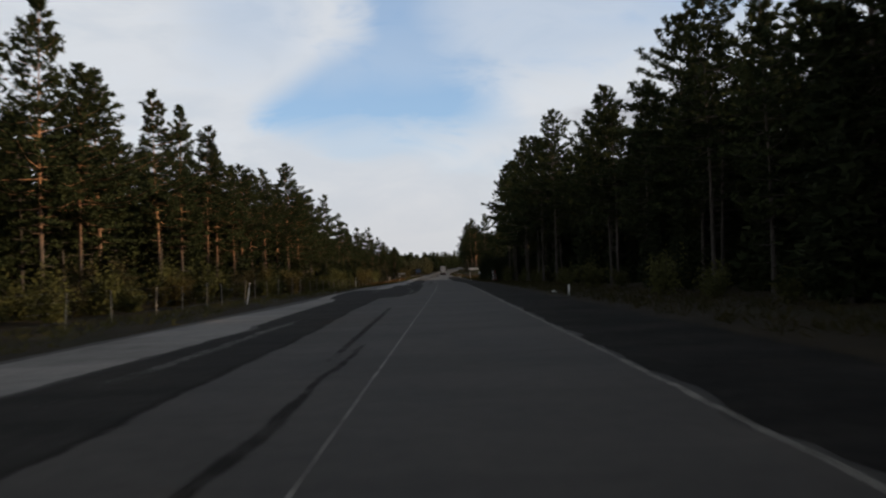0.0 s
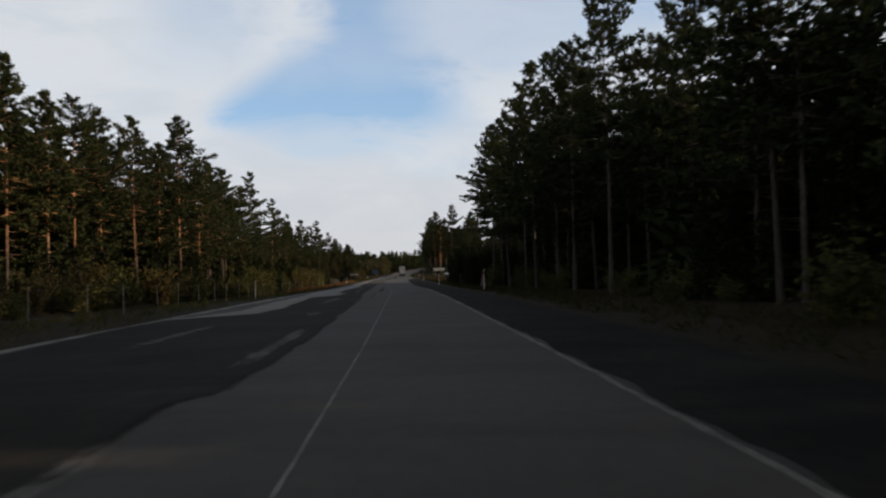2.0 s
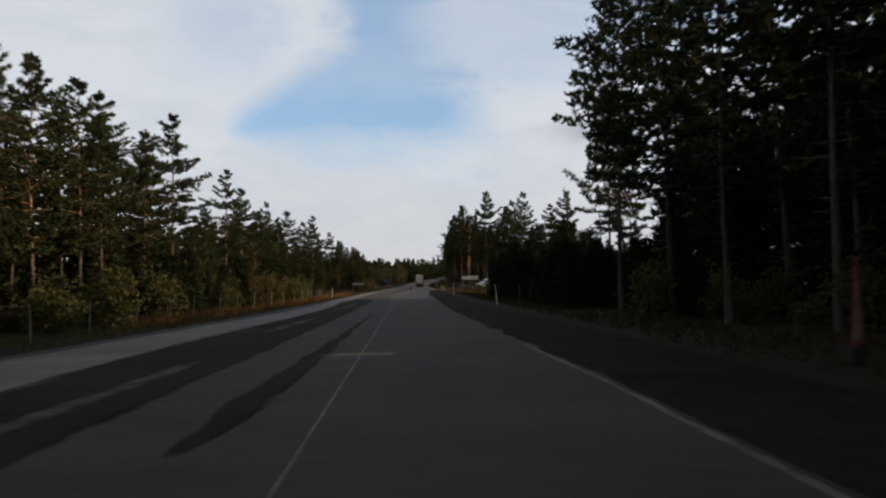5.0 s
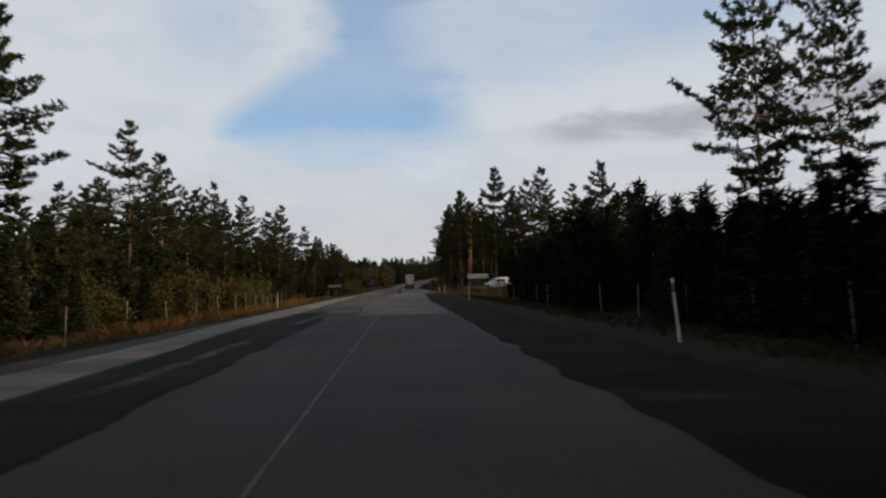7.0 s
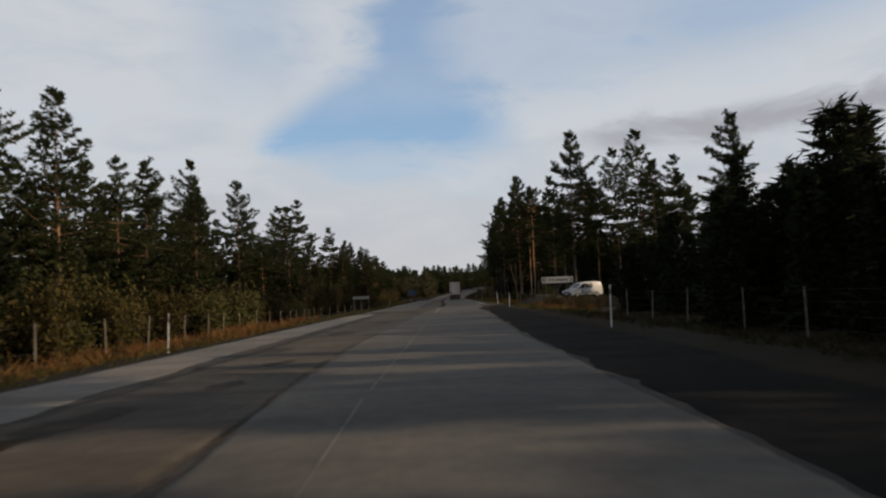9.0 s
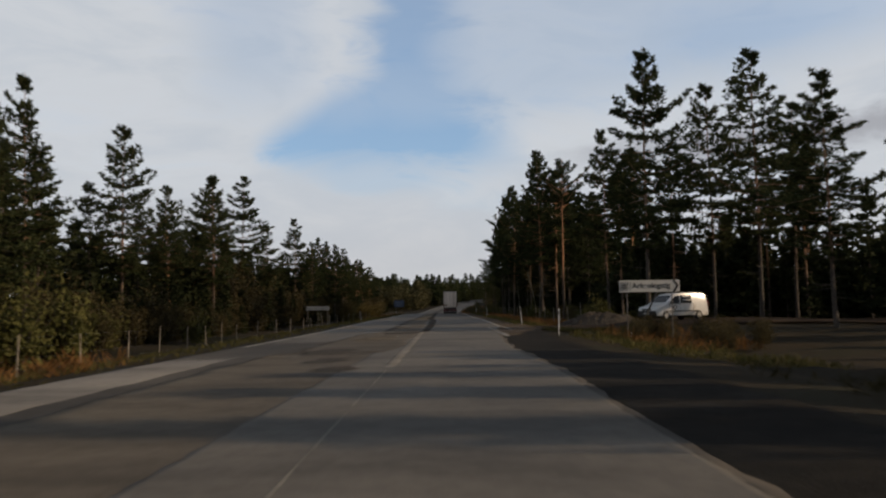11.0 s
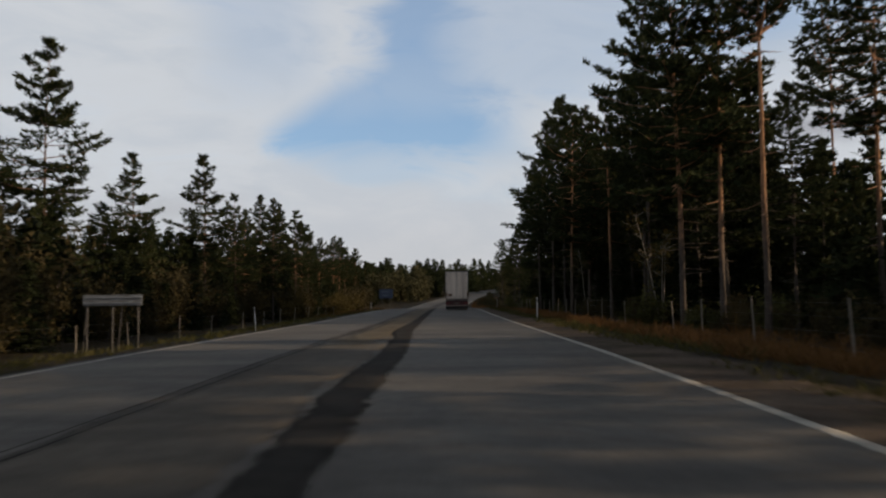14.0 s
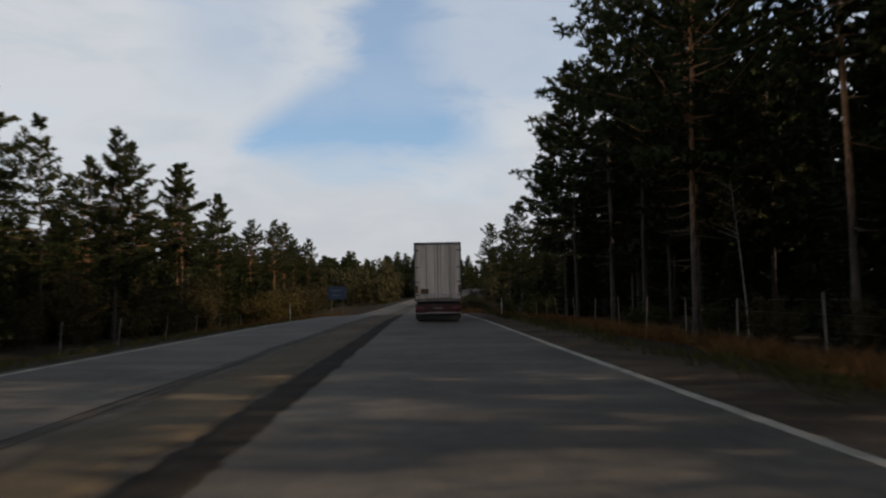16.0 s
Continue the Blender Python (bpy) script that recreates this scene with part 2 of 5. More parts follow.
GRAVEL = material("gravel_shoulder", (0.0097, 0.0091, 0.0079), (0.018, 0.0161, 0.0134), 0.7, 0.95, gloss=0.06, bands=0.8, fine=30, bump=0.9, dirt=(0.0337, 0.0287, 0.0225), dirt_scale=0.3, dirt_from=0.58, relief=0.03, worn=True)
PAINT = material("worn_road_paint", (0.3638, 0.34, 0.2871), (0.2354, 0.22, 0.187), 1.2, 0.7, fine=40, dirt=(0.1177, 0.11, 0.0957), dirt_scale=1.6, dirt_from=0.52, worn=True)
PAINT_FAINT = material("faded_road_paint", (0.1605, 0.147, 0.1218), (0.1177, 0.108, 0.0905), 0.9, 0.8, fine=40, dirt=(0.0749, 0.068, 0.0574), dirt_scale=0.7, dirt_from=0.46, worn=True)
PAINT_SCUFF = material("scuffed_road_paint", (0.1605, 0.14, 0.1087), (0.1284, 0.114, 0.0905), 0.9, 0.8, fine=40, dirt=(0.0963, 0.085, 0.0679), dirt_scale=0.6, dirt_from=0.42, bands=0.5, worn=True)
EARTH = material("verge_ground", (0.016, 0.013, 0.007), (0.028, 0.021, 0.011), 0.25, 0.95, gloss=0.1, fine=12, bump=1.0, dirt=(0.02, 0.02, 0.008), dirt_scale=0.12, dirt_from=0.5, relief=0.08)
# darker copy of the verge grass, with forest shade in its colour
GRASS_SHADED = leaf_material("shaded_grass", (0.02, 0.021, 0.008), (0.045, 0.037, 0.014), 0.2, 0.2)
HEAP = material("heap_soil", (0.0255, 0.0213, 0.017), (0.0467, 0.0374, 0.0289), 1.6, 0.95, fine=9, bump=1.0, relief=0.12)
BARK = bark_material("pine_bark", (0.055, 0.042, 0.033), (0.3, 0.15, 0.07), 5.0, 11.0)
BARK_MID = bark_material("weathered_pine_bark", (0.045, 0.037, 0.03), (0.17, 0.095, 0.052), 5.0, 12.0)
BARK_GREY = bark_material("spruce_and_shaded_pine_bark", (0.04, 0.033, 0.027), (0.075, 0.056, 0.042), 4.0, 12.0)
BARK_PALE = bark_material("birch_bark", (0.16, 0.14, 0.12), (0.22, 0.2, 0.175), 1.0, 3.0)
NEEDLE = leaf_material("pine_needles", (0.014, 0.022, 0.01), (0.05, 0.056, 0.021), 0.4, 0.15)
# dark spruce green, lowered further to put forest shade into the colour
NEEDLE_DARK = leaf_material("shaded_spruce_needles", (0.008, 0.012, 0.005), (0.022, 0.026, 0.01), 0.4, 0.1)
# olive green, brightened as if by the sun on the open stretch
LEAF_OLIVE_LIT = leaf_material("sunlit_olive_leaves", (0.045, 0.05, 0.016), (0.08, 0.075, 0.026), 0.4)
LEAF_BROWN = leaf_material("brown_leaves", (0.034, 0.03, 0.015), (0.06, 0.048, 0.021), 0.4)
# autumn olive brown, lightened in part to stand in for distance haze
LEAF_AUTUMN_HAZE = leaf_material("hazed_autumn_woods", (0.036, 0.038, 0.019), (0.066, 0.058, 0.028), 0.2)
LEAF_AMBER = leaf_material("amber_leaves", (0.048, 0.04, 0.014), (0.08, 0.06, 0.019), 0.4)
GRASS_DRY = leaf_material("dry_grass", (0.1, 0.052, 0.02), (0.19, 0.1, 0.037), 0.2, 0.3)
GRASS_GREEN = leaf_material("verge_grass", (0.04, 0.044, 0.014), (0.085, 0.072, 0.027), 0.2, 0.3)
POST_WHITE = material("white_plastic", (0.72, 0.72, 0.7), (0.6, 0.6, 0.57), 6, 0.55, fine=20, bump=0.05, dirt=(0.3, 0.27, 0.22), dirt_scale=3, dirt_from=0.55)
WOOD_GREY = material("weathered_wood", (0.23, 0.205, 0.17), (0.15, 0.13, 0.11), 3, 0.85, fine=40, stretch=(4, 4, 0.6))
STEEL = material("galvanised_steel", (0.42, 0.43, 0.44), (0.32, 0.33, 0.34), 4, 0.45, metal=0.7, fine=60, bump=0.05)
BLACK = material("black_rubber", (0.02, 0.02, 0.02), (0.03, 0.03, 0.03), 5, 0.8, fine=60)
CHASSIS = material("chassis_grime", (0.03, 0.028, 0.027), (0.05, 0.046, 0.042), 2, 0.8, fine=30)


# ---- geometry helpers ----
def box(bm, c, s, bevel=0.0, rot=None):
    """A box of size s round c, its edges rounded by bevel."""
    m = Matrix.Translation(c) @ (rot or Matrix()) @ Matrix.Diagonal((*s, 1))
    got = bmesh.ops.create_cube(bm, size=1, matrix=m)["verts"]
    if bevel:
        edges = {e for v in got for e in v.link_edges}
        bmesh.ops.bevel(bm, geom=list(edges), offset=bevel, segments=2, affect="EDGES", profile=0.6)


def rod(bm, a, b, r, r2=None, sides=10):
    """A round bar from a to b."""
    a, b = Vector(a), Vector(b)
    m = Matrix.Translation((a + b) / 2) @ (b - a).to_track_quat("Z", "Y").to_matrix().to_4x4()
    bmesh.ops.create_cone(bm, cap_ends=True, segments=sides, radius1=r, radius2=r if r2 is None else r2, depth=(b - a).length, matrix=m)


def as_mesh(name, bm, mt, smooth=False):
    me = bpy.data.meshes.new(name)
    bm.to_mesh(me)
    bm.free()
    me.materials.append(mt)
    if smooth:
        me.shade_smooth()
    return me


def part(name, bm, mt, parent, label="", smooth=False):
    """One mesh under a thing or under a part."""
    ob = new(name, bm if isinstance(bm, bpy.types.Mesh) else as_mesh(name, bm, mt, smooth))
    ob.parent = parent
    if label:
        ob["label"] = label
    return ob


def piece(name, make, mt, parent, label="", smooth=False):
    bm = bmesh.new()
    make(bm)
    return part(name, bm, mt, parent, label, smooth)


def raw_mesh(name, verts, faces, mt):
    """A mesh from arrays of corners and of faces that all have the same number of corners."""
    me = bpy.data.meshes.new(name)
    v = np.asarray(verts, dtype=np.float32)
    f = np.asarray(faces, dtype=np.int32)
    me.vertices.add(len(v))
    me.vertices.foreach_set("co", v.ravel())
    me.loops.add(f.size)
    me.loops.foreach_set("vertex_index", f.ravel())
    me.polygons.add(len(f))
    me.polygons.foreach_set("loop_start", np.arange(0, f.size, f.shape[1], dtype=np.int32))
    me.update(calc_edges=True)
    me.validate()
    me.materials.append(mt)
    return me


def anchor(name, m, label, category, group=""):
    e = new(name)
    e.empty_display_size = 0.2
    e.matrix_world = m
    return tagged(e, label, category, group)


# ---- the lie of the land ----
def sag(y):
    """Height of the carriageway along its length."""
    base = np.interp(y, [0, 90, 150, 190, 245, 285, 315, 345, 385, 410, 445], [0, 0, -0.27, -0.27, -0.15, -0.15, 0, 0, 0.18, 0.12, -0.35])
    u = np.clip((y - 450) / 260, 0, 1)
    return base + 6.5 * u * u * (3 - 2 * u)


def bend_x(y):
    """Sideways shift of the far road, which curves off."""
    u = np.maximum(y - 450, 0)
    return u * u * 0.0006


def land(x, y):
    """Height of the ground."""
    u = x - bend_x(y)
    left = np.interp(u, [-60, -24, -20, -16, -12, -8.6, -8.2], [-1.0, -1.5, -1.6, -1.05, -0.5, -0.12, -0.06])
    right = np.interp(u, [4.6, 5.4, 7, 9, 12, 16, 60], [-0.06, -0.08, -0.2, -0.5, -0.7, -0.6, -0.3])
    early = np.interp(y, [100, 190], [0.5, 1.0])
    lot = np.exp(-((u - 20) / 10.5) ** 4 - ((y - 290) / 13) ** 4)
    return (sag(y) + np.where(u < 0, left, right) * early) * (1 - lot) + 0.17 * lot


def ground_mesh():
    xs = np.concatenate([np.linspace(-900, -90, 10), np.linspace(-70, -24, 10), np.linspace(-20, 14, 35), np.linspace(18, 80, 10), np.linspace(110, 900, 9)])
    ys = np.concatenate([np.linspace(-400, -40, 7), np.linspace(-20, 480, 168), np.linspace(500, 1000, 26), np.linspace(1200, 4500, 6)])
    gx, gy = np.meshgrid(xs, ys)
    gz = land(gx, gy)
    rough = np.random.RandomState(3).normal(0, 0.05, gz.shape) * ((gx < -9) | (gx > 6))
    v = np.stack([gx, gy, gz + rough], -1).reshape(-1, 3)
    n = len(xs)
    f = [(j * n + i, j * n + i + 1, (j + 1) * n + i + 1, (j + 1) * n + i) for j in range(len(ys) - 1) for i in range(n - 1)]
    return raw_mesh("ground", v, f, EARTH)


ground = tagged(new("ground", ground_mesh()), "brown and olive forest verge and ground beside the road", "ground", kind="structure")
ground.data.shade_smooth()


def wobble(y, seed, amp, length):
    """A ragged offset along a line."""
    return amp * (noise.noise((y / length, seed, 0)) + 0.5 * noise.noise((y / length * 3.1, seed, 5)) + 0.25 * noise.noise((y / length * 9.0, seed, 9)))


def strip(name, y0, y1, left, right, lift, mt, label, step=0.5, amp=0.0, length=3.0, seed=1.0, category="road", skirt=0.04, amp2=None, fade=0.16, ease=0.6, dense=1.0):
    """A band of road surface between two lines along y, with ragged edges that wear thin over the given width."""
    v, f, cover = [], [], []
    inner = [k * step for k in range(math.floor(y0 / step) + 1, math.ceil(y1 / step))]
    for i, y in enumerate([y0] + inner + [y1]):
        z = float(sag(y)) + lift
        s = float(bend_x(y))
        xl = np.interp(y, *zip(*left)) + s + wobble(y, seed, amp, length)
        xr = np.interp(y, *zip(*right)) + s + wobble(y, seed + 7, amp if amp2 is None else amp2, length)
        e = min(fade, (xr - xl) * 0.35)
        full = dense * (min(1.0, min(y - y0, y1 - y) / ease) if y1 - y0 > 3 else 1.0)
        v += [(xl, y, z - skirt), (xl, y, z), (xl + e, y, z), (xr - e, y, z), (xr, y, z), (xr, y, z - skirt)]
        cover += [0, 0, full, full, 0, 0]
        if i:
            a = 6 * (i - 1)
            for k in range(5):
                f.append((a + k, a + k + 1, a + 7 + k, a + 6 + k))
    me = raw_mesh(name, v, f, mt)
    me.attributes.new("cover", "FLOAT", "POINT").data.foreach_set("value", cover)
    return tagged(new(name, me), label, category, kind="structure")


# ---- the carriageway ----
RIGHT = [(-40, 2.7), (0, 2.65), (60, 2.95), (120, 3.0), (150, 2.3), (170, 2.08), (190, 2.1), (199, 2.05), (215, 1.85), (240, 2.2), (250, 2.4), (259, 2.2), (264, 2.3), (270, 2.6), (277, 2.85), (284, 3.4), (291, 3.95), (345, 3.82), (360, 3.7), (1500, 3.8)]
CENTRE = [(-40, -1.05), (0, -1.05), (60, -0.5), (108, -0.46), (155, -1.28), (190, -1.5), (200, -1.7), (262, -1.57), (1500, -1.35)]
SHOULDER = material("brown_shoulder", (0.0872, 0.0674, 0.0506), (0.0651, 0.0503, 0.0386), 0.8, 0.95, gloss=0.06, bands=0.6, fine=35, bump=0.9, dirt=(0.0441, 0.0389, 0.0202), dirt_scale=0.4, relief=0.03, worn=True)
strip("road", -40, 1200, [(-40, -8.3), (1200, -8.3)], [(p, q + 0.02) for p, q in RIGHT], 0.0, ASPHALT_OLD, "worn dark grey asphalt carriageway with dusty stains", amp=0.12, length=2.0, amp2=0.2, skirt=0.03)
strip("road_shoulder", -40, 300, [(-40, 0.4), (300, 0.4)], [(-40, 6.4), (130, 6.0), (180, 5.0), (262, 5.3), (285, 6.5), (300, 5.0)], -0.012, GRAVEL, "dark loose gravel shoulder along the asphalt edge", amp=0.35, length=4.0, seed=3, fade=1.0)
strip("road_shoulder", 292, 455, [(290, 3.0), (700, 3.0)], [(290, 6.3), (700, 6.1)], -0.009, SHOULDER, "grey brown gravelly shoulder beside the white edge line", amp=0.2, length=4.0, seed=4, fade=1.0)
PALE_IN = [(-40, -6.15), (10, -5.6), (22.8, -5.2), (23.3, -5.5), (30, -5.7), (37.5, -5.85), (46, -6.05), (51, -7.0), (60, -7.75), (73.5, -8.1), (77, -5.35), (81, -5.0), (90, -5.3), (101, -5.8), (103.5, -4.6), (108, -4.25), (112.6, -4.2), (113.4, -4.95), (124, -5.4), (129, -5.6), (160, -5.5), (170, -5.75), (176, -6.15), (187, -6.4), (200, -6.0), (210, -6.3), (258, -6.4)]
strip("milled_lane", -40, 198, [(p, q - 0.12) for p, q in PALE_IN if p < 180] + [(198, -6.2)], [(-40, -3.0), (21, -3.05), (31, -3.36), (47, -3.5), (50, -2.0), (54.7, -2.2), (55.2, -1.75), (57, -1.75), (63, -1.6), (72, -1.7), (94, -1.92), (100, -2.2), (105, -2.5), (120, -2.65), (160, -3.23), (185, -3.6), (198, -5.0)], 0.001, ASPHALT_DARK, "dark milled asphalt lane with pale scraped smears", amp=0.14, length=3.0, seed=11, ease=10, fade=0.35)
for y0, y1, xa, xb in ((6, 31, -4.78, -4.45), (47, 54, -2.42, -2.1), (55, 70, -2.5, -2.15), (73, 77.5, -3.3, -2.7), (60, 72, -5.6, -5.2), (84, 99, -3.9, -3.4), (112, 128, -3.9, -3.5), (130, 150, -4.6, -4.1), (156, 178, -4.75, -4.3), (176, 199, -4.7, -4.3)):
    strip("scraped_streak", y0, y1, [(y0, xa - 0.22), (y1, xa - 0.1)], [(y0, xb + 0.22), (y1, xb + 0.12)], 0.002, ASPHALT_GREY, "pale scraped streak in the milled lane", amp=0.16, length=2.5, seed=y0, ease=(y1 - y0) * 0.3, fade=0.4, dense=0.52)
strip("sandy_lane", 186, 262, [(186, -6.1), (262, -6.2)], [(186, -2.4), (200, -2.4), (262, -1.45)], 0.001, SAND, "brownish worn lane with dark sandy stains", amp=0.3, length=5.0, seed=15, ease=10, fade=0.6)
SEAM = [(10, -1.85), (20, -1.94), (34, -2.15), (60, -1.68), (90, -1.56), (99, -1.55), (105, -1.72), (155, -2.1), (165, -2.12), (195, -2.72), (202, -3.09), (209, -3.3), (222, -3.5)]
for y0, y1, half in ((10, 37, 0.16), (88, 114, 0.13), (161, 190, 0.14), (192, 222, 0.11)):
    strip("seam", y0, y1, [(p, q - half) for p, q in SEAM], [(p, q + half) for p, q in SEAM], 0.003, ASPHALT_DARK, "dark worn seam between two asphalt layers", amp=0.09, length=2.2, seed=17 + y0, ease=5, fade=0.2, dense=0.56 if y0 < 150 else 0.42)
strip("cross_joint", 125.2, 125.42, [(125, -1.6), (126, -1.6)], [(125, 0.0), (126, 0.0)], 0.003, PAINT_FAINT, "pale joint across the near lane", step=0.05, amp=0.03, length=0.5, seed=16)
strip("asphalt_patch", 115.5, 150, [(115.5, -1.7), (118, -1.95), (128, -1.9), (150, -1.95)], [(115.5, -1.5), (118.5, -1.2), (126, -1.35), (140, -1.7), (150, -1.8)], 0.003, ASPHALT_DARK, "dark asphalt patch beside the centre line", amp=0.12, length=2.0, seed=19, fade=0.3, dense=0.9)
strip("pale_edge_patch", 269, 290, [(269, 2.6), (290, 2.65)], [(269, 3.1), (280, 3.2), (290, 3.1)], 0.003, ASPHALT_PALE, "pale worn asphalt along the side road mouth", amp=0.12, length=2.0, seed=23, fade=0.25, ease=2, dense=0.8)
strip("side_road_apron", 270, 303, [(270, 2.3), (303, 2.6)], [(270, 3.6), (277, 4.6), (283, 6.4), (303, 6.6)], -0.006, SHOULDER, "grey brown dusty apron at the side road mouth", amp=0.35, length=3.0, seed=24, fade=0.9, ease=3)
strip("seam", 274, 285, [(268, 2.49), (285, 2.29)], [(268, 2.55), (285, 2.35)], 0.003, ASPHALT_DARK, "dark open seam beside the pale edge", dense=0.42, amp=0.05, length=1.5, seed=25)
strip("pale_lane_edge", -40, 258, [(-40, -8.2), (25, -8.0), (38, -7.6), (46, -7.6), (52, -7.9), (60, -8.3), (74, -8.35), (75.5, -7.6), (80, -6.6), (84, -6.75), (95, -6.85), (110, -7.3), (122, -7.9), (166, -7.3), (174, -7.35), (182, -7.9), (195, -8.15), (258, -8.3)], PALE_IN, 0.002, ASPHALT_PALE, "pale grey older asphalt strip along the far edge", amp=0.1, length=3.0, seed=21, ease=6, fade=0.12, amp2=0.18)
strip("pale_crust", 62, 128, [(62, -8.3), (128, -8.35)], [(62, -8.05), (90, -7.6), (100, -7.75), (128, -8.2)], 0.002, ASPHALT_PALE, "thin pale crust at the lane's outer edge", amp=0.2, length=2.0, seed=22, ease=8, dense=0.75)
strip("resurfaced_lane", 262, 700, [(262, -8.25), (700, -8.25)], [(262, -3.9), (700, -4.15)], 0.0015, ASPHALT_GREY, "grey asphalt of the oncoming lane", amp=0.15, length=6.0, seed=31, ease=8)
strip("near_lane", 182, 700, [(182, -2.6), (195, -2.75), (202, -3.1), (214, -3.35), (262, -2.5), (700, -2.5)], [(p, q - 0.02) for p, q in RIGHT], 0.0015, ASPHALT_GREY, "grey asphalt of the near lane with tyre stains", amp=0.06, length=6.0, seed=37, ease=12, fade=0.18)
strip("sandy_strip", 255, 470, [(255, -5.6), (276, -5.2), (283, -4.0), (470, -4.1)], [(255, -1.75), (275, -1.5), (470, -1.7)], 0.002, SAND, "sand-covered asphalt between the lanes", amp=0.3, length=5.0, seed=41, ease=6, fade=0.5)
for off in (-0.13, 0.1):
    strip("joint", 278, 700, [(262, -4.15 + off), (285, -3.93 + off), (700, -4.22 + off)], [(262, -4.08 + off), (285, -3.86 + off), (700, -4.15 + off)], 0.003, ASPHALT_NEW, "dark open joint between asphalt lanes", amp=0.05, length=2.5, seed=51 + off, ease=4, fade=0.03, dense=0.75)
strip("loose_sand", 312, 460, [(284, -3.6), (460, -3.95)], [(284, -1.9), (460, -2.1)], 0.0025, SAND_BARE, "yellow-brown loose sand between the lanes", amp=0.35, length=3.0, seed=45, ease=14, fade=0.5)
strip("loose_sand", 262, 277, [(262, -5.0), (270, -4.9), (277, -4.3)], [(262, -2.2), (270, -2.0), (277, -1.6)], 0.0025, SAND_BARE, "yellow-brown loose sand before the dug trench", amp=0.4, length=3.0, seed=46, ease=6, fade=0.9, dense=0.6)
for y0, xa, xb in ((268.6, -4.6, -3.3), (271.2, -3.6, -2.7), (329.0, -3.0, -2.4), (333.5, -2.9, -2.3)):
    strip("stain", y0, y0 + 1.3, [(y0, xa), (y0 + 2, xa + 0.2)], [(y0, xb), (y0 + 2, xb - 0.1)], 0.003, ASPHALT_DARK, "dark damp stain in the sand", step=0.15, amp=0.25, length=0.9, seed=y0, fade=0.45, dense=0.42)
strip("trench_patch", 275.7, 420, [(275.7, -3.75), (278.5, -3.98), (279.1, -2.0), (282, -1.75), (301, -1.72), (308, -1.95), (314, -1.8), (323, -2.0), (328, -2.45), (341, -2.25), (420, -2.2)], [(275.7, -3.4), (276.9, -1.5), (281, -1.05), (290, -0.9), (301, -0.8), (315, -0.82), (323, -1.05), (330, -1.25), (345, -1.4), (420, -1.4)], 0.003, ASPHALT_NEW, "long black fresh asphalt patch between the lanes", step=0.25, amp=0.09, length=1.6, seed=61, fade=0.42)
BLOTCH = material("dark_blotch", (0.045, 0.037, 0.029), (0.032, 0.027, 0.022), 0.8, 0.9, gloss=0.15, bands=0.5, fine=60, worn=True)
for y0, y1, xa, xb in ((197.5, 201, -5.7, -4.2), (202, 203.6, -4.7, -3.8), (206.3, 208, -4.7, -3.7), (210.8, 212.6, -6.1, -4.5), (219, 222, -5.6, -3.9), (229, 233, -4.8, -3.2), (249.3, 251.2, -3.7, -2.1), (252.3, 254.6, -4.4, -2.6), (255.6, 260.8, -5.2, -3.0)):
    strip("dark_blotch", y0, y1, [(y0, xa + 0.3), ((y0 + y1) / 2, xa), (y1, xa + 0.4)], [(y0, xb - 0.4), ((y0 + y1) / 2, xb), (y1, xb - 0.2)], 0.0028, BLOTCH, "dark brown blotch on the worn lane", step=0.125, amp=0.3, length=1.2, seed=y0, fade=0.6, ease=1.0, dense=0.72)
strip("tyre_smear", -10, 20, [(-10, -1.95), (6, -1.85), (30, -1.5)], [(-10, -1.45), (6, -1.5), (30, -1.4)], 0.002, ASPHALT_DARK, "dark tyre smear on old asphalt", amp=0.12, length=3.0, seed=71, ease=6, fade=0.25, dense=0.55)
strip("road_marking", -40, 250, [(p, q - 0.045) for p, q in CENTRE], [(p, q + 0.045) for p, q in CENTRE], 0.004, PAINT_FAINT, "thin faded white centre line", dense=0.6, amp=0.012, length=1.0, seed=81, category="road marking")
strip("road_marking", 250.2, 280, [(p, q - 0.2) for p, q in CENTRE], [(p, q + 0.2) for p, q in CENTRE], 0.004, PAINT_SCUFF, "wide scuffed white centre line", amp=0.08, length=1.0, seed=83, category="road marking")
strip("road_marking", -40, 128, [(p, q - 0.22) for p, q in RIGHT], [(p, q - 0.0) for p, q in RIGHT], 0.004, PAINT_FAINT, "worn dirty white edge line", dense=0.58, amp=0.05, length=1.2, seed=85, category="road marking")
strip("road_marking", 291, 700, [(p, q - 0.22) for p, q in RIGHT], [(p, q + 0.06) for p, q in RIGHT], 0.004, PAINT, "white painted edge line", amp=0.012, length=1.0, seed=87, category="road marking")
strip("road_marking", 262, 700, [(262, -8.05), (700, -8.05)], [(262, -7.88), (700, -7.88)], 0.004, PAINT, "white painted edge line of the oncoming lane", amp=0.012, length=1.0, seed=89, category="road marking")
for k in range(5):
    strip("edge_dash", 281.85 + 2.02 * k, 282.75 + 2.02 * k, [(270, 3.7), (286, 3.72), (292, 3.45)], [(270, 4.22), (286, 4.2), (292, 3.85)], 0.004, PAINT, "short white dash across the side road mouth", amp=0.02, length=0.6, seed=91 + k, category="road marking")


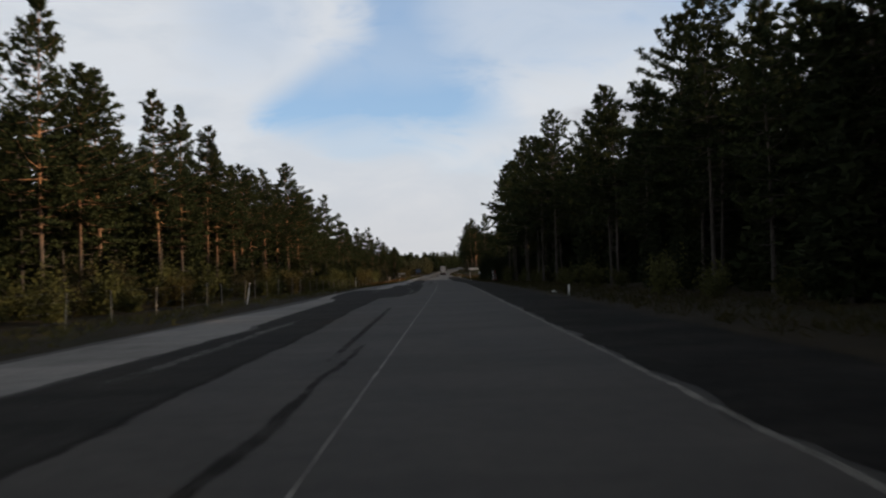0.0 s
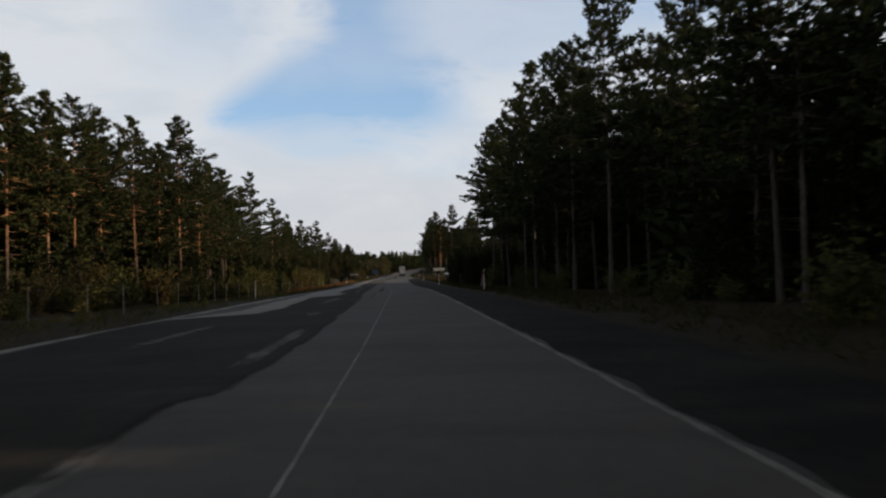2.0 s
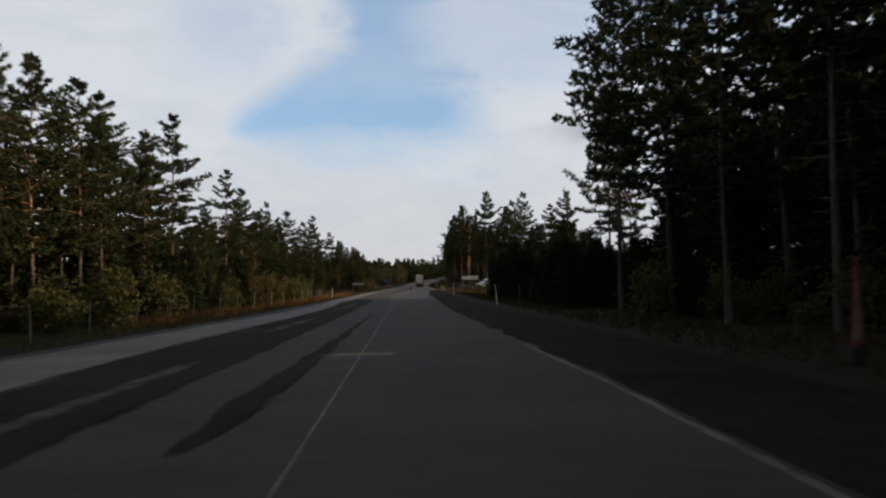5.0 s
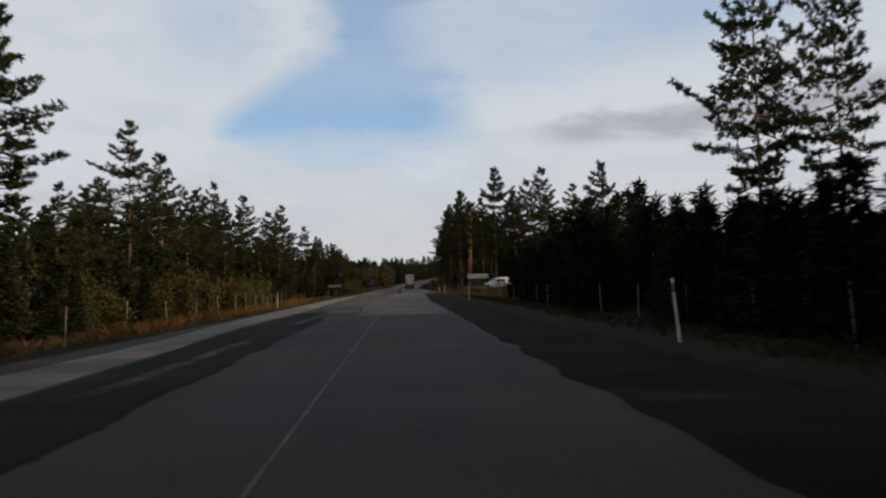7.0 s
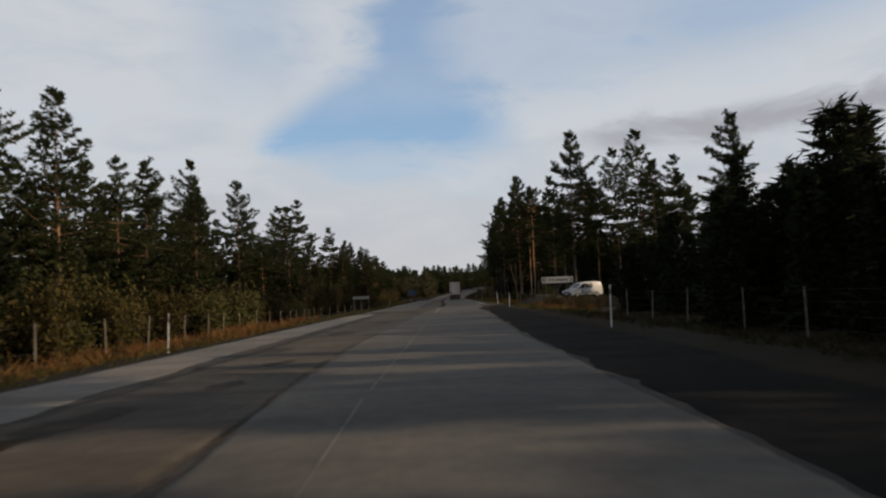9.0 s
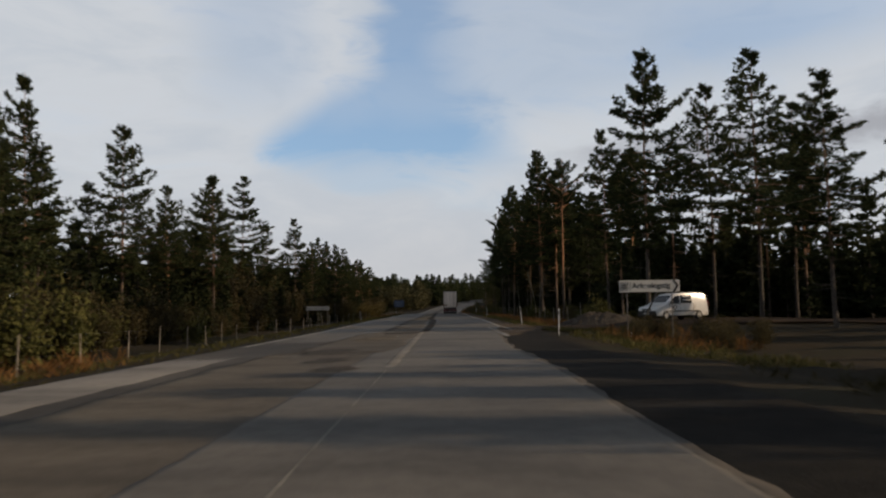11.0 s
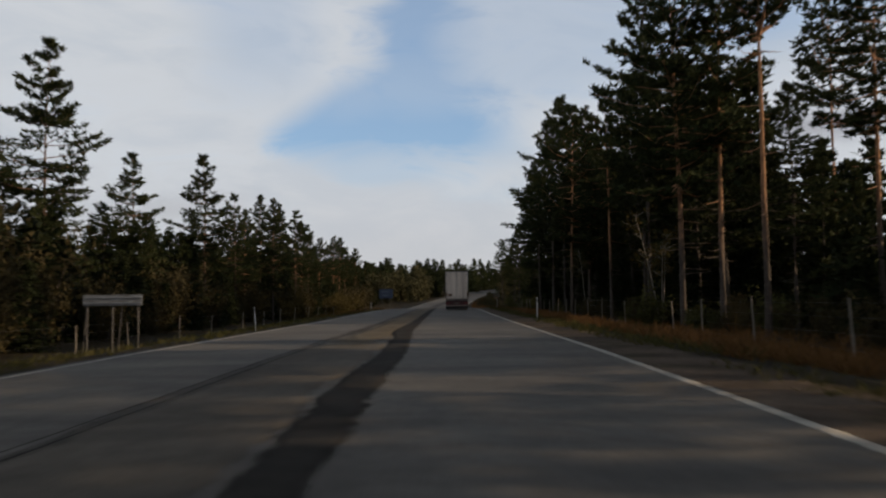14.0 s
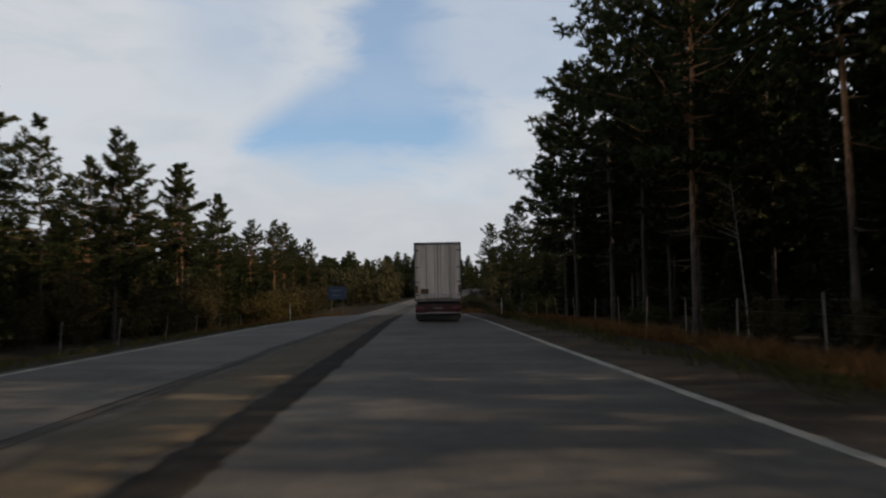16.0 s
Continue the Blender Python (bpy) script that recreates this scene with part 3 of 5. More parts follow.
def side_road():
    v, f = [], []
    xs = [2.6 + 0.75 * i for i in range(48)]
    for i, x in enumerate(xs):
        flare = 6.0 * math.exp(-(x - 2.6) / 1.9)
        y0, y1 = 284.6 - 1.3 * flare + wobble(x, 3, 0.3, 3), 289.6 + 0.4 * flare + wobble(x, 9, 0.3, 3)
        if x > 12:
            y0, y1 = y0 - min(3.0, x - 12), y1 + min(9.0, (x - 12) * 1.4)
        for j in range(9):
            y = y0 + (y1 - y0) * j / 8
            v.append((x, y, max(float(land(x, y)), float(sag(y)) - 0.06) + (0.052 if x < 6 else 0.045)))
        if i:
            f += [((i - 1) * 9 + j, i * 9 + j, i * 9 + j + 1, (i - 1) * 9 + j + 1) for j in range(8)]
    return raw_mesh("side_road", v, f, GRAVEL_LOT)


tagged(new("side_road", side_road()), "dark gravel side road and parking lot", "road", kind="structure")


# ---- trees ----
def tube(pts, radii, sides):
    """A tapered tube through points."""
    v, f = [], []
    for i, (p, r) in enumerate(zip(pts, radii)):
        a = Vector(pts[min(i + 1, len(pts) - 1)]) - Vector(pts[max(i - 1, 0)])
        q = a.to_track_quat("Z", "Y")
        for k in range(sides):
            t = 2 * math.pi * k / sides
            v.append(tuple(Vector(p) + q @ Vector((math.cos(t) * r, math.sin(t) * r, 0))))
        if i:
            b = sides * (i - 1)
            f += [(b + k, b + (k + 1) % sides, b + sides + (k + 1) % sides, b + sides + k) for k in range(sides)]
    return v, f


def merged(chunks):
    """Several (corners, faces) as one."""
    off, vs, fs = 0, [], []
    for v, f in chunks:
        vs.append(np.asarray(v, float))
        fs.append(np.asarray(f, int) + off)
        off += len(v)
    return np.concatenate(vs), np.concatenate(fs)


def sprays(rs, centres, outward, count, size, width, flat=1.0, loose=0.3):
    """Needle or leaf sprays: count narrow blades round each centre."""
    n = len(centres)
    c = np.repeat(np.asarray(centres, float), count, 0)
    o = np.repeat(np.asarray(outward, float), count, 0)
    d = rs.normal(0, 1, (n * count, 3))
    d[:, 2] *= flat
    d = d / np.linalg.norm(d, axis=1, keepdims=True) + 0.6 * o
    d /= np.linalg.norm(d, axis=1, keepdims=True)
    side = np.cross(d, rs.normal(0, 1, d.shape))
    side /= np.linalg.norm(side, axis=1, keepdims=True) + 1e-6
    ln = size * rs.uniform(0.5, 1.25, (n * count, 1))
    a = c + rs.normal(0, 1, c.shape) * (size * loose, size * loose, size * loose * flat)
    mid = a + d * ln * 0.5
    tip = a + d * ln
    wd = side * width * rs.uniform(0.6, 1.3, (n * count, 1))
    v = np.stack([a, mid + wd, tip, mid - wd], 1).reshape(-1, 3)
    return v, np.arange(n * count * 4).reshape(-1, 4)


def tufts(rs, centres, outward, count, size, width, flat=1.0, loose=0.12):
    """Needle tufts: count pointed blades that start broad at each centre and spread round its outward way."""
    n = len(centres)
    c = np.repeat(np.asarray(centres, float), count, 0)
    o = np.repeat(np.asarray(outward, float), count, 0)
    d = rs.normal(0, 1, (n * count, 3))
    d[:, 2] *= flat
    d = d / np.linalg.norm(d, axis=1, keepdims=True) + 0.7 * o
    d /= np.linalg.norm(d, axis=1, keepdims=True)
    side = np.cross(d, rs.normal(0, 1, d.shape))
    side /= np.linalg.norm(side, axis=1, keepdims=True) + 1e-6
    ln = size * rs.uniform(0.6, 1.25, (n * count, 1))
    a = c + rs.normal(0, size * loose, c.shape)
    wd = side * width * rs.uniform(0.7, 1.3, (n * count, 1))
    v = np.stack([a - wd, a + wd, a + d * ln], 1).reshape(-1, 3)
    return v, np.arange(n * count * 3).reshape(-1, 3)


def pine(seed, height, bare, reach, whorls, clumps, per, size=0.34, width=0.065, limbs=True, lift=0.0, thick=1.0):
    """Scots pine: bare trunk with dead stubs, then whorls of nearly level boughs whose twigs carry flat pads of needle tufts,
    with air between the layers and a rounded, upswept top. Gives wood and needles."""
    rs = np.random.RandomState(seed)
    lean = rs.normal(0, 0.012, 2)
    sway = rs.normal(0, 0.1, (9, 2)).cumsum(0) * 0.5
    r0 = height * 0.0068 + 0.02

    def axis(z):
        i = min(max(z, 0) / height * 7.99, 7.98)
        k = int(i)
        s = sway[k] + (sway[k + 1] - sway[k]) * (i - k)
        return np.array([lean[0] * z + s[0] - sway[0][0], lean[1] * z + s[1] - sway[0][1], z])

    zs = np.linspace(-0.4, height, 10)
    wood = [tube([axis(z) + (0, 0, min(z, 0)) for z in zs], [max(0.015, r0 * (1 - 0.93 * max(z, 0) / height) * (1.25 if z <= 0 else 1)) for z in zs], 8)]
    centres, outward = [], []
    z0 = height * bare
    lop, turn = rs.uniform(0, 6.28), rs.uniform(0, 6.28)
    for k in range(whorls):
        u = (k + 0.3 + rs.uniform(-0.25, 0.25)) / whorls
        full = rs.uniform(0.7, 1.1)
        shape = (0.55 + 0.45 * min(1, u / 0.3)) if u < 0.3 else max(0.0, (1 - u) / 0.7) ** 0.8
        shape = shape * full + 0.05
        number = rs.randint(3, 6) if u < 0.8 else rs.randint(3, 5)
        turn += rs.uniform(0.4, 1.2)
        for b in range(number):
            t = turn + 6.283 * (b + rs.uniform(-0.25, 0.25)) / number
            z = z0 + (height * 0.985 - z0) * u + rs.uniform(-0.2, 0.2)
            ln = reach * shape * rs.uniform(0.55, 1.15) * (1 + 0.2 * math.cos(t - lop))
            pitch = radians(rs.uniform(-16, 10) + 52 * u ** 1.7 + lift * (1 - u))
            base = axis(z)
            way = np.array([math.cos(t) * math.cos(pitch), math.sin(t) * math.cos(pitch), math.sin(pitch)])
            mid = base + way * ln * 0.55 + (0, 0, rs.uniform(-0.1, 0.0) * ln)
            end = base + way * ln + (0, 0, rs.uniform(0.04, 0.18) * ln)
            rb = thick * max(0.014, r0 * 0.34 * (1 - 0.75 * u))
            if limbs:
                wood.append(tube([base, mid, end], [rb, rb * 0.6, 0.01], 4))
            across = np.array([-way[1], way[0], 0.0])
            m = max(3, int(clumps * (0.16 + 1.2 * ln / reach)))
            for c in range(m):
                s = 0.26 + 0.76 * ((c + rs.uniform(0, 1)) / m) ** 0.85
                p = base + (mid - base) * (s / 0.55) if s < 0.55 else mid + (end - mid) * ((s - 0.55) / 0.45)
                fan = rs.uniform(-1, 1) * 0.5 * ln * (1.25 - s) ** 0.6
                centres.append(p + across * fan + rs.normal(0, 0.06, 3) + (0, 0, 0.1 - 0.06 * abs(fan)))
                outward.append(way * 0.55 + across * np.sign(fan) * 0.3 + (0, 0, 0.55))
    for b in range(14 if limbs else 0):
        z = z0 * rs.uniform(0.4, 1.1)
        t = rs.uniform(0, 6.28)
        base = axis(z)
        ln = rs.uniform(0.3, 1.6)
        kink = base + np.array([math.cos(t), math.sin(t), rs.uniform(-0.3, 0.15)]) * ln * 0.6
        wood.append(tube([base, kink, kink + np.array([math.cos(t + 0.5), math.sin(t + 0.5), rs.uniform(-0.1, 0.4)]) * ln * 0.4], [0.032, 0.018, 0.005], 4))
    return merged(wood), tufts(rs, centres, outward, per, size, width, 0.55)


def spruce(seed, height, reach, rings, per, bare=0.04, size=0.55, width=0.11, limbs=True):
    """Spruce: cone of drooping whorls. Gives wood and needles."""
    rs = np.random.RandomState(seed)
    zs = np.linspace(-0.3, height, 7)
    r0 = 0.02 + height * 0.009
    wood = [tube([(0.02 * math.sin(z), 0.02 * math.cos(z * 1.3), z) for z in zs], [max(0.01, r0 * (1 - 0.95 * max(z, 0) / height)) for z in zs], 6)]
    centres, outward = [], []
    for b in range(rings):
        u = (b + rs.uniform(0, 1)) / rings
        z = height * (bare + (0.985 - bare) * u)
        ln = reach * ((1 - u) ** 0.85 + 0.05) * rs.uniform(0.55, 1.2)
        t = b * 2.4 + rs.uniform(-0.5, 0.5)
        way = np.array([math.cos(t), math.sin(t), -0.25 + 0.75 * u])
        base = np.array([0, 0, z])
        end = base + way * ln + (0, 0, 0.12 * ln)
        if limbs:
            wood.append(tube([base, base + way * ln * 0.6, end], [0.025 * (1 - u) + 0.008, 0.012, 0.005], 4))
        across = np.array([-way[1], way[0], 0.0])
        m = max(2, int(5 * (1 - u) + 1.5))
        for c in range(m):
            s = (c + rs.uniform(0.2, 1)) / m
            centres.append(base + (end - base) * s + across * rs.normal(0, 0.17) * ln + rs.normal(0, 0.06, 3))
            outward.append(way * 0.8 + (0, 0, -0.1))
    return merged(wood), tufts(rs, centres, outward, per, size, size * width, 0.5, 0.3)


def shrub(seed, height, reach, stems, per, size=0.2):
    """A leafy bush: several stems with leaves round their upper parts."""
    rs = np.random.RandomState(seed)
    wood, centres, outward = [], [], []
    for s in range(stems):
        t = rs.uniform(0, 6.28)
        way = np.array([math.cos(t), math.sin(t), 0]) * reach * rs.uniform(0.2, 1.0)
        top = way + (0, 0, height * rs.uniform(0.45, 1.0))
        mid = way * 0.4 + (0, 0, top[2] * 0.5)
        wood.append(tube([way * 0.06 + (0, 0, -0.1), mid, top], [0.02 + 0.005 * height, 0.014, 0.005], 4))
        for c in range(10):
            a = rs.uniform(0.12, 1.05)
            p = mid * (a / 0.5) if a < 0.5 else mid + (top - mid) * ((a - 0.5) / 0.5)
            centres.append(p + rs.normal(0, 0.2, 3) * reach)
            outward.append(way / reach * 0.4 + (0, 0, 0.3))
    return merged(wood), tufts(rs, centres, outward, per, size, size * 0.3, 1.0, 0.9)


def thing_of(name, model, bark, leaf, label, category, group):
    e = anchor(name, Matrix.Translation((0, 0, -500)), label, category, group)
    part("trunk", raw_mesh("trunk", *model[0], bark), None, e)
    part("crown", raw_mesh("crown", *model[1], leaf), None, e)
    return e


pines = [thing_of("pine_tree", pine(100 + i, 20.0, b, r, n, c, p), BARK, NEEDLE, "tall pine with orange upper bark and layered dark crown", "tree", "roadside pines")
         for i, (b, r, n, c, p) in enumerate([(0.34, 4.1, 19, 33, 7), (0.42, 3.9, 17, 33, 7), (0.28, 4.0, 21, 32, 7), (0.46, 4.4, 16, 36, 7), (0.22, 4.4, 22, 32, 7), (0.36, 3.5, 20, 32, 7)])]
# same kind of pine, its bark colour darkened to stand in for shade
shaded_pines = [thing_of("pine_tree", pine(150 + i, 20.0, b, r, n, c, p), BARK_GREY, NEEDLE, "tall pine, bark darkened for the forest's shaded edge", "tree", "roadside pines")
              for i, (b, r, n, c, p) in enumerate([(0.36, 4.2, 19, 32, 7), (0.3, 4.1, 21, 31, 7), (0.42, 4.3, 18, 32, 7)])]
inner_pines = [thing_of("pine_tree", pine(200 + i, 20.0, b, r, n, c, p, 0.5, 0.1), BARK_GREY, NEEDLE, "tall dark pine standing behind the first row", "tree", "forest pines")
               for i, (b, r, n, c, p) in enumerate([(0.28, 4.1, 16, 14, 6), (0.36, 4.0, 15, 14, 6), (0.22, 4.1, 17, 14, 6)])]
lone_pines = [thing_of("pine_tree", pine(300 + i, 20.0, b, r, n, c, p, 0.32, 0.06), BARK_MID, NEEDLE, "large pine standing clear with layered needle branches", "tree", "roadside pines")
              for i, (b, r, n, c, p) in enumerate([(0.3, 4.3, 16, 42, 7), (0.38, 4.1, 14, 42, 7), (0.26, 3.9, 17, 42, 7)])]
slim_pines = [thing_of("pine_tree", pine(330 + i, 20.0, b, r, n, 32, 7, 0.32, 0.06), BARK, NEEDLE, "slender pine with a long bare trunk and small crown", "tree", "roadside pines")
              for i, (b, r, n) in enumerate([(0.52, 3.0, 11), (0.57, 3.3, 10), (0.48, 2.8, 12)])]
forked_pines = [thing_of("pine_tree", pine(345, 20.0, 0.68, 3.3, 8, 34, 7, 0.32, 0.055, True, 38.0, 2.4), BARK, NEEDLE, "old pine whose bare trunk forks into rising limbs", "tree", "roadside pines")]
bushy_pines = [thing_of("pine_tree", pine(360 + i, 10.0, 0.1, r, n, 22, 6, 0.36, 0.085), BARK_GREY, NEEDLE, "young bushy pine filling the forest edge", "tree", "young pines") for i, (r, n) in enumerate([(2.2, 14), (1.9, 15), (2.5, 13)])]
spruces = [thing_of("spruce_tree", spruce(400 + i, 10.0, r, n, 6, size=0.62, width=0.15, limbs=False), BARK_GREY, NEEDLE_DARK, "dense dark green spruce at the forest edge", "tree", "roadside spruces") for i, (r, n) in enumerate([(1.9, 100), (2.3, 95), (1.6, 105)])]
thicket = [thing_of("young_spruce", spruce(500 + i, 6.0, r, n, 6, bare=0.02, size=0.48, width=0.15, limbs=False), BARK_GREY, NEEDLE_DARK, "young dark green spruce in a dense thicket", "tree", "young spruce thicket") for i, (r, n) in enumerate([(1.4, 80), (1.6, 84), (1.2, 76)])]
bushes = [thing_of("bush", shrub(600 + i, 3.0, 1.5, 18, 7, 0.27), BARK_GREY, LEAF_OLIVE_LIT, "olive green leafy bush at the forest edge", "bush", "forest edge bushes") for i in range(3)]
ambers = [thing_of("bush", shrub(650 + i, 3.4, 1.3, 16, 7, 0.26), BARK_GREY, LEAF_AMBER, "amber autumn bush at the forest edge", "bush", "autumn bushes") for i in range(2)]
used = set()


def plant(pool, x, y, top, rs, native, girth=1.0):
    """Stands a copy (first the model itself) so that its top reaches the given height."""
    src = pool[rs.randint(len(pool))]
    g = float(land(x, y))
    s = max(0.2, (top - g) / native)
    wide = s ** 0.7 * rs.uniform(0.9, 1.15) * girth
    m = Matrix.Translation((x, y, g)) @ Matrix.Rotation(rs.uniform(0, 6.28), 4, "Z")
    if src.name not in used:
        used.add(src.name)
        src.matrix_world = m @ Matrix.Diagonal((wide, wide, s, 1))
        return src
    ob = copy_thing(src, m)
    ob.scale = (wide, wide, s)
    return ob


rs = np.random.RandomState(11)
# skyline pines along y, with the height of the top
LEFT_TOPS = [(46, 21), (59, 22.6), (66, 19), (73, 20.3), (85, 21), (94, 21.3), (104, 20.5), (110, 18.8), (115, 17), (122, 18), (130, 18.6), (141, 20), (149, 18), (156, 23), (165, 18.5), (173, 19), (181, 20), (189, 20.5), (199, 19), (209, 22.8), (220, 11.0), (227, 11.5), (262, 15), (282, 16)]
LEFT_FAR_TOPS = [(320, 12), (330, 11.5), (413, 15), (425, 18.8), (442, 19.2), (461, 17.8), (480, 16), (501, 18), (511, 18.4), (530, 17), (550, 18)]
for y, top in LEFT_TOPS + LEFT_FAR_TOPS:
    plant(lone_pines if 175 < y < 310 else pines, -30 + rs.uniform(-0.8, 0.8), y, top + (0.8 if y < 175 else 0.0), rs, 20.0, 1.08)
for x, y, top in [(-32.4, 343.5, 19.9), (-32, 358, 22.7), (-32, 376.6, 16.8), (-30.3, 395.5, 20.0), (-27.5, 399, 15.6), (-23.2, 401.5, 15.2), (-24, 421, 15.6), (-25.6, 443, 15.5), (-30, 238, 20.0), (-30.4, 251, 18.6), (-31.6, 272, 16.8), (-34, 296, 21.0), (-32.2, 311, 20.1), (-27.8, 328, 18.0), (-41, 349, 20.0)]:
    plant(lone_pines, x, y, top, rs, 20.0)
# the first three stand out of view, added to shade the road's start
RIGHT_NEAR = [(16, -6, 18), (15.5, 7, 18.5), (17, 20, 19), (18, 33, 19), (16, 47, 18), (18, 58, 19.8), (19, 71, 17.7), (17, 80, 19.4), (18, 93, 19.3), (14, 97, 20.5), (13.5, 106, 19), (14, 115, 20.7), (13.5, 123, 22), (14.5, 136, 21.2), (13.5, 143, 20.9), (14, 152, 21.9), (14, 163, 22.8)]
RIGHT_GAP = [(21.5, 188, 20), (21.8, 197.7, 23.5), (33, 281, 21), (33, 307, 20.4), (16.4, 297, 22.8), (23.6, 302, 21), (15.3, 307, 18), (25.7, 297, 22.5), (23, 279, 15.5)]
RIGHT_FAR = [(26.3, 343.8, 24), (27, 350.6, 24), (19.5, 340, 13.5), (13.1, 339.7, 21), (14.8, 338.3, 20), (14, 351, 24.8), (15.9, 360, 20), (14.5, 366.2, 19.5), (12.54, 376.3, 21), (16, 385.7, 23), (13.5, 388, 24.7), (13, 394, 24), (12.5, 404, 20.3), (14, 417, 20.6), (15, 432, 17), (14, 452, 15.2), (15, 478, 15.5), (14, 503, 17)]
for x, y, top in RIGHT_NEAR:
    plant(shaded_pines, x, y, top, rs, 20.0)
for x, y, top in RIGHT_FAR:
    plant(slim_pines if y in (343.8, 350.6, 338.3, 366.2) else pines if y in (339.7, 376.3, 385.7) else shaded_pines, x, y, top, rs, 20.0)
for x, y, top in [(17, 309, 15), (21.8, 308, 17), (32, 311, 16), (34.5, 308, 18), (38, 315, 17)]:
    plant(slim_pines, x, y, top, rs, 20.0)
plant(forked_pines, 14.8, 332.3, 20.0, rs, 20.0)
for x, y, top in RIGHT_GAP:
    plant(lone_pines, x, y, top, rs, 20.0, 0.8 if y == 197.7 else 0.55 if y == 188 else 1.0)
# second row, each tree on its own; right row starts out of view, as shade
for x0, y0, y1, gap_y in ((-33.5, 22, 300, 6.5), (-34, 310, 560, 9.0), (18.5, -34, 160, 5.5), (18, 346, 470, 7.0)):
    y = float(y0)
    while y < y1:
        lim = float(np.interp(y, [40, 200, 208, 211, 234, 240, 300, 315, 400, 430, 520], [18.5, 19.5, 19, 9.5, 9.5, 15.5, 15.5, 14, 13.5, 14.5, 15])) if x0 < 0 else float(np.interp(y, [0, 90, 130, 190, 300, 400, 450, 640], [17, 18, 20, 18, 17, 19, 14, 13]))
        plant(inner_pines, x0 + rs.uniform(-1.6, 1.6), y, lim * rs.uniform(0.8, 1.0), rs, 20.0)
        y += gap_y * rs.uniform(0.7, 1.3)
# taller spruces rising out of the thicket
for x, y, top in [(24.6, 237, 11), (22, 232, 10), (18.5, 229, 9.5), (26, 241, 10.5), (16.8, 224, 8.8), (20.5, 219, 9.6), (23.5, 245, 9.5), (15.5, 233, 8.2)]:
    plant(spruces, x, y, top, rs, 10.0)
# slim leaning birches among the pines
def birch(seed, height, lean):
    """A slim leaning birch with a thin pale trunk and sparse amber leaves."""
    r = np.random.RandomState(seed)
    pts = [(lean[0] * max(u, 0.0) ** 1.3, lean[1] * u, height * u) for u in np.linspace(-0.03, 1, 7)]
    wood = [tube(pts, np.linspace(0.04, 0.012, 7), 6)]
    cs, ow = [], []
    for k in range(14):
        u = r.uniform(0.55, 1.0)
        p = np.array([lean[0] * u ** 1.3, lean[1] * u, height * u])
        t = r.uniform(0, 6.28)
        e = p + np.array([math.cos(t), math.sin(t), 0.5]) * r.uniform(0.4, 1.1)
        wood.append(tube([p, e], [0.014, 0.004], 4))
        cs += [p + (e - p) * q + r.normal(0, 0.12, 3) for q in (0.5, 0.8, 1.0)]
        ow += [(0, 0, -0.2)] * 3
    return merged(wood), sprays(r, cs, ow, 5, 0.2, 0.05, 1.0, 1.0)


for k, (x, y, h, lx, ly) in enumerate([(12.9, 344, 7.0, -1.4, 0.2), (13.4, 345.5, 5.5, 0.2, 0.1), (13.9, 347, 6.0, 0.3, 0.0), (13.2, 372, 6.5, -0.6, 0.2)]):
    b = thing_of("birch_tree", birch(800 + k, h, (abs(lx), ly)), BARK_PALE, LEAF_AMBER, "slim pale birch leaning in front of the pines", "tree", "slim birches")
    b.matrix_world = Matrix.Translation((x, y, float(land(x, y)))) @ Matrix.Rotation(math.pi if lx < 0 else 0.0, 4, "Z")
# undergrowth at both forest edges
for k in range(58):
    y = rs.uniform(28, 160) if k < 42 else rs.uniform(318, 420)
    plant(bushy_pines, rs.uniform(-36, -30.5), y, rs.uniform(6.0, 13.0) if y < 200 else rs.uniform(6.0, 10.0), rs, 10.0)
for k in range(135):
    y = rs.choice([rs.uniform(25, 480), rs.uniform(300, 480), rs.uniform(165, 262)])
    tall = rs.uniform(2.0, 5.5) if y < 190 else rs.uniform(2.5, 6.5)
    plant(spruces, rs.uniform(-29, -24), y, tall - 1.2, rs, 10.0)
for k in range(70):
    y = rs.uniform(25, 315)
    plant(bushes, rs.uniform(-28, -22.5), y, rs.uniform(0.8, 3.4), rs, 3.0)
for k in range(34):
    y = rs.choice([rs.uniform(60, 130), rs.uniform(225, 260), rs.uniform(390, 470), rs.uniform(400, 460)])
    plant(ambers, rs.uniform(-26, -19 if y > 380 else -22), y, rs.uniform(1.0, 3.6), rs, 3.4)
for k in range(130):
    y = rs.uniform(166, 256)
    x = rs.uniform(11.2 + max(0.0, y - 222) * 0.07, 22)
    plant(thicket, x, y, rs.uniform(3.8, 6.2) * (0.74 if y < 198 else 1.0) + (max(0.0, x - 13.5) * 0.2 if y > 205 else 0.0), rs, 6.0)
for k in range(95):
    y = rs.choice([rs.uniform(-8, 164), rs.uniform(-8, 164), rs.uniform(5, 110), rs.uniform(300, 470)])
    plant(spruces, rs.uniform(14, 26), y, rs.uniform(4, 11) if y < 200 else rs.uniform(2.5, 8), rs, 10.0)
for k in range(50):
    y = rs.choice([rs.uniform(5, 160), rs.uniform(302, 470)])
    plant(bushes, rs.uniform(12.0, 17), y, rs.uniform(0.5, 2.2), rs, 3.0)


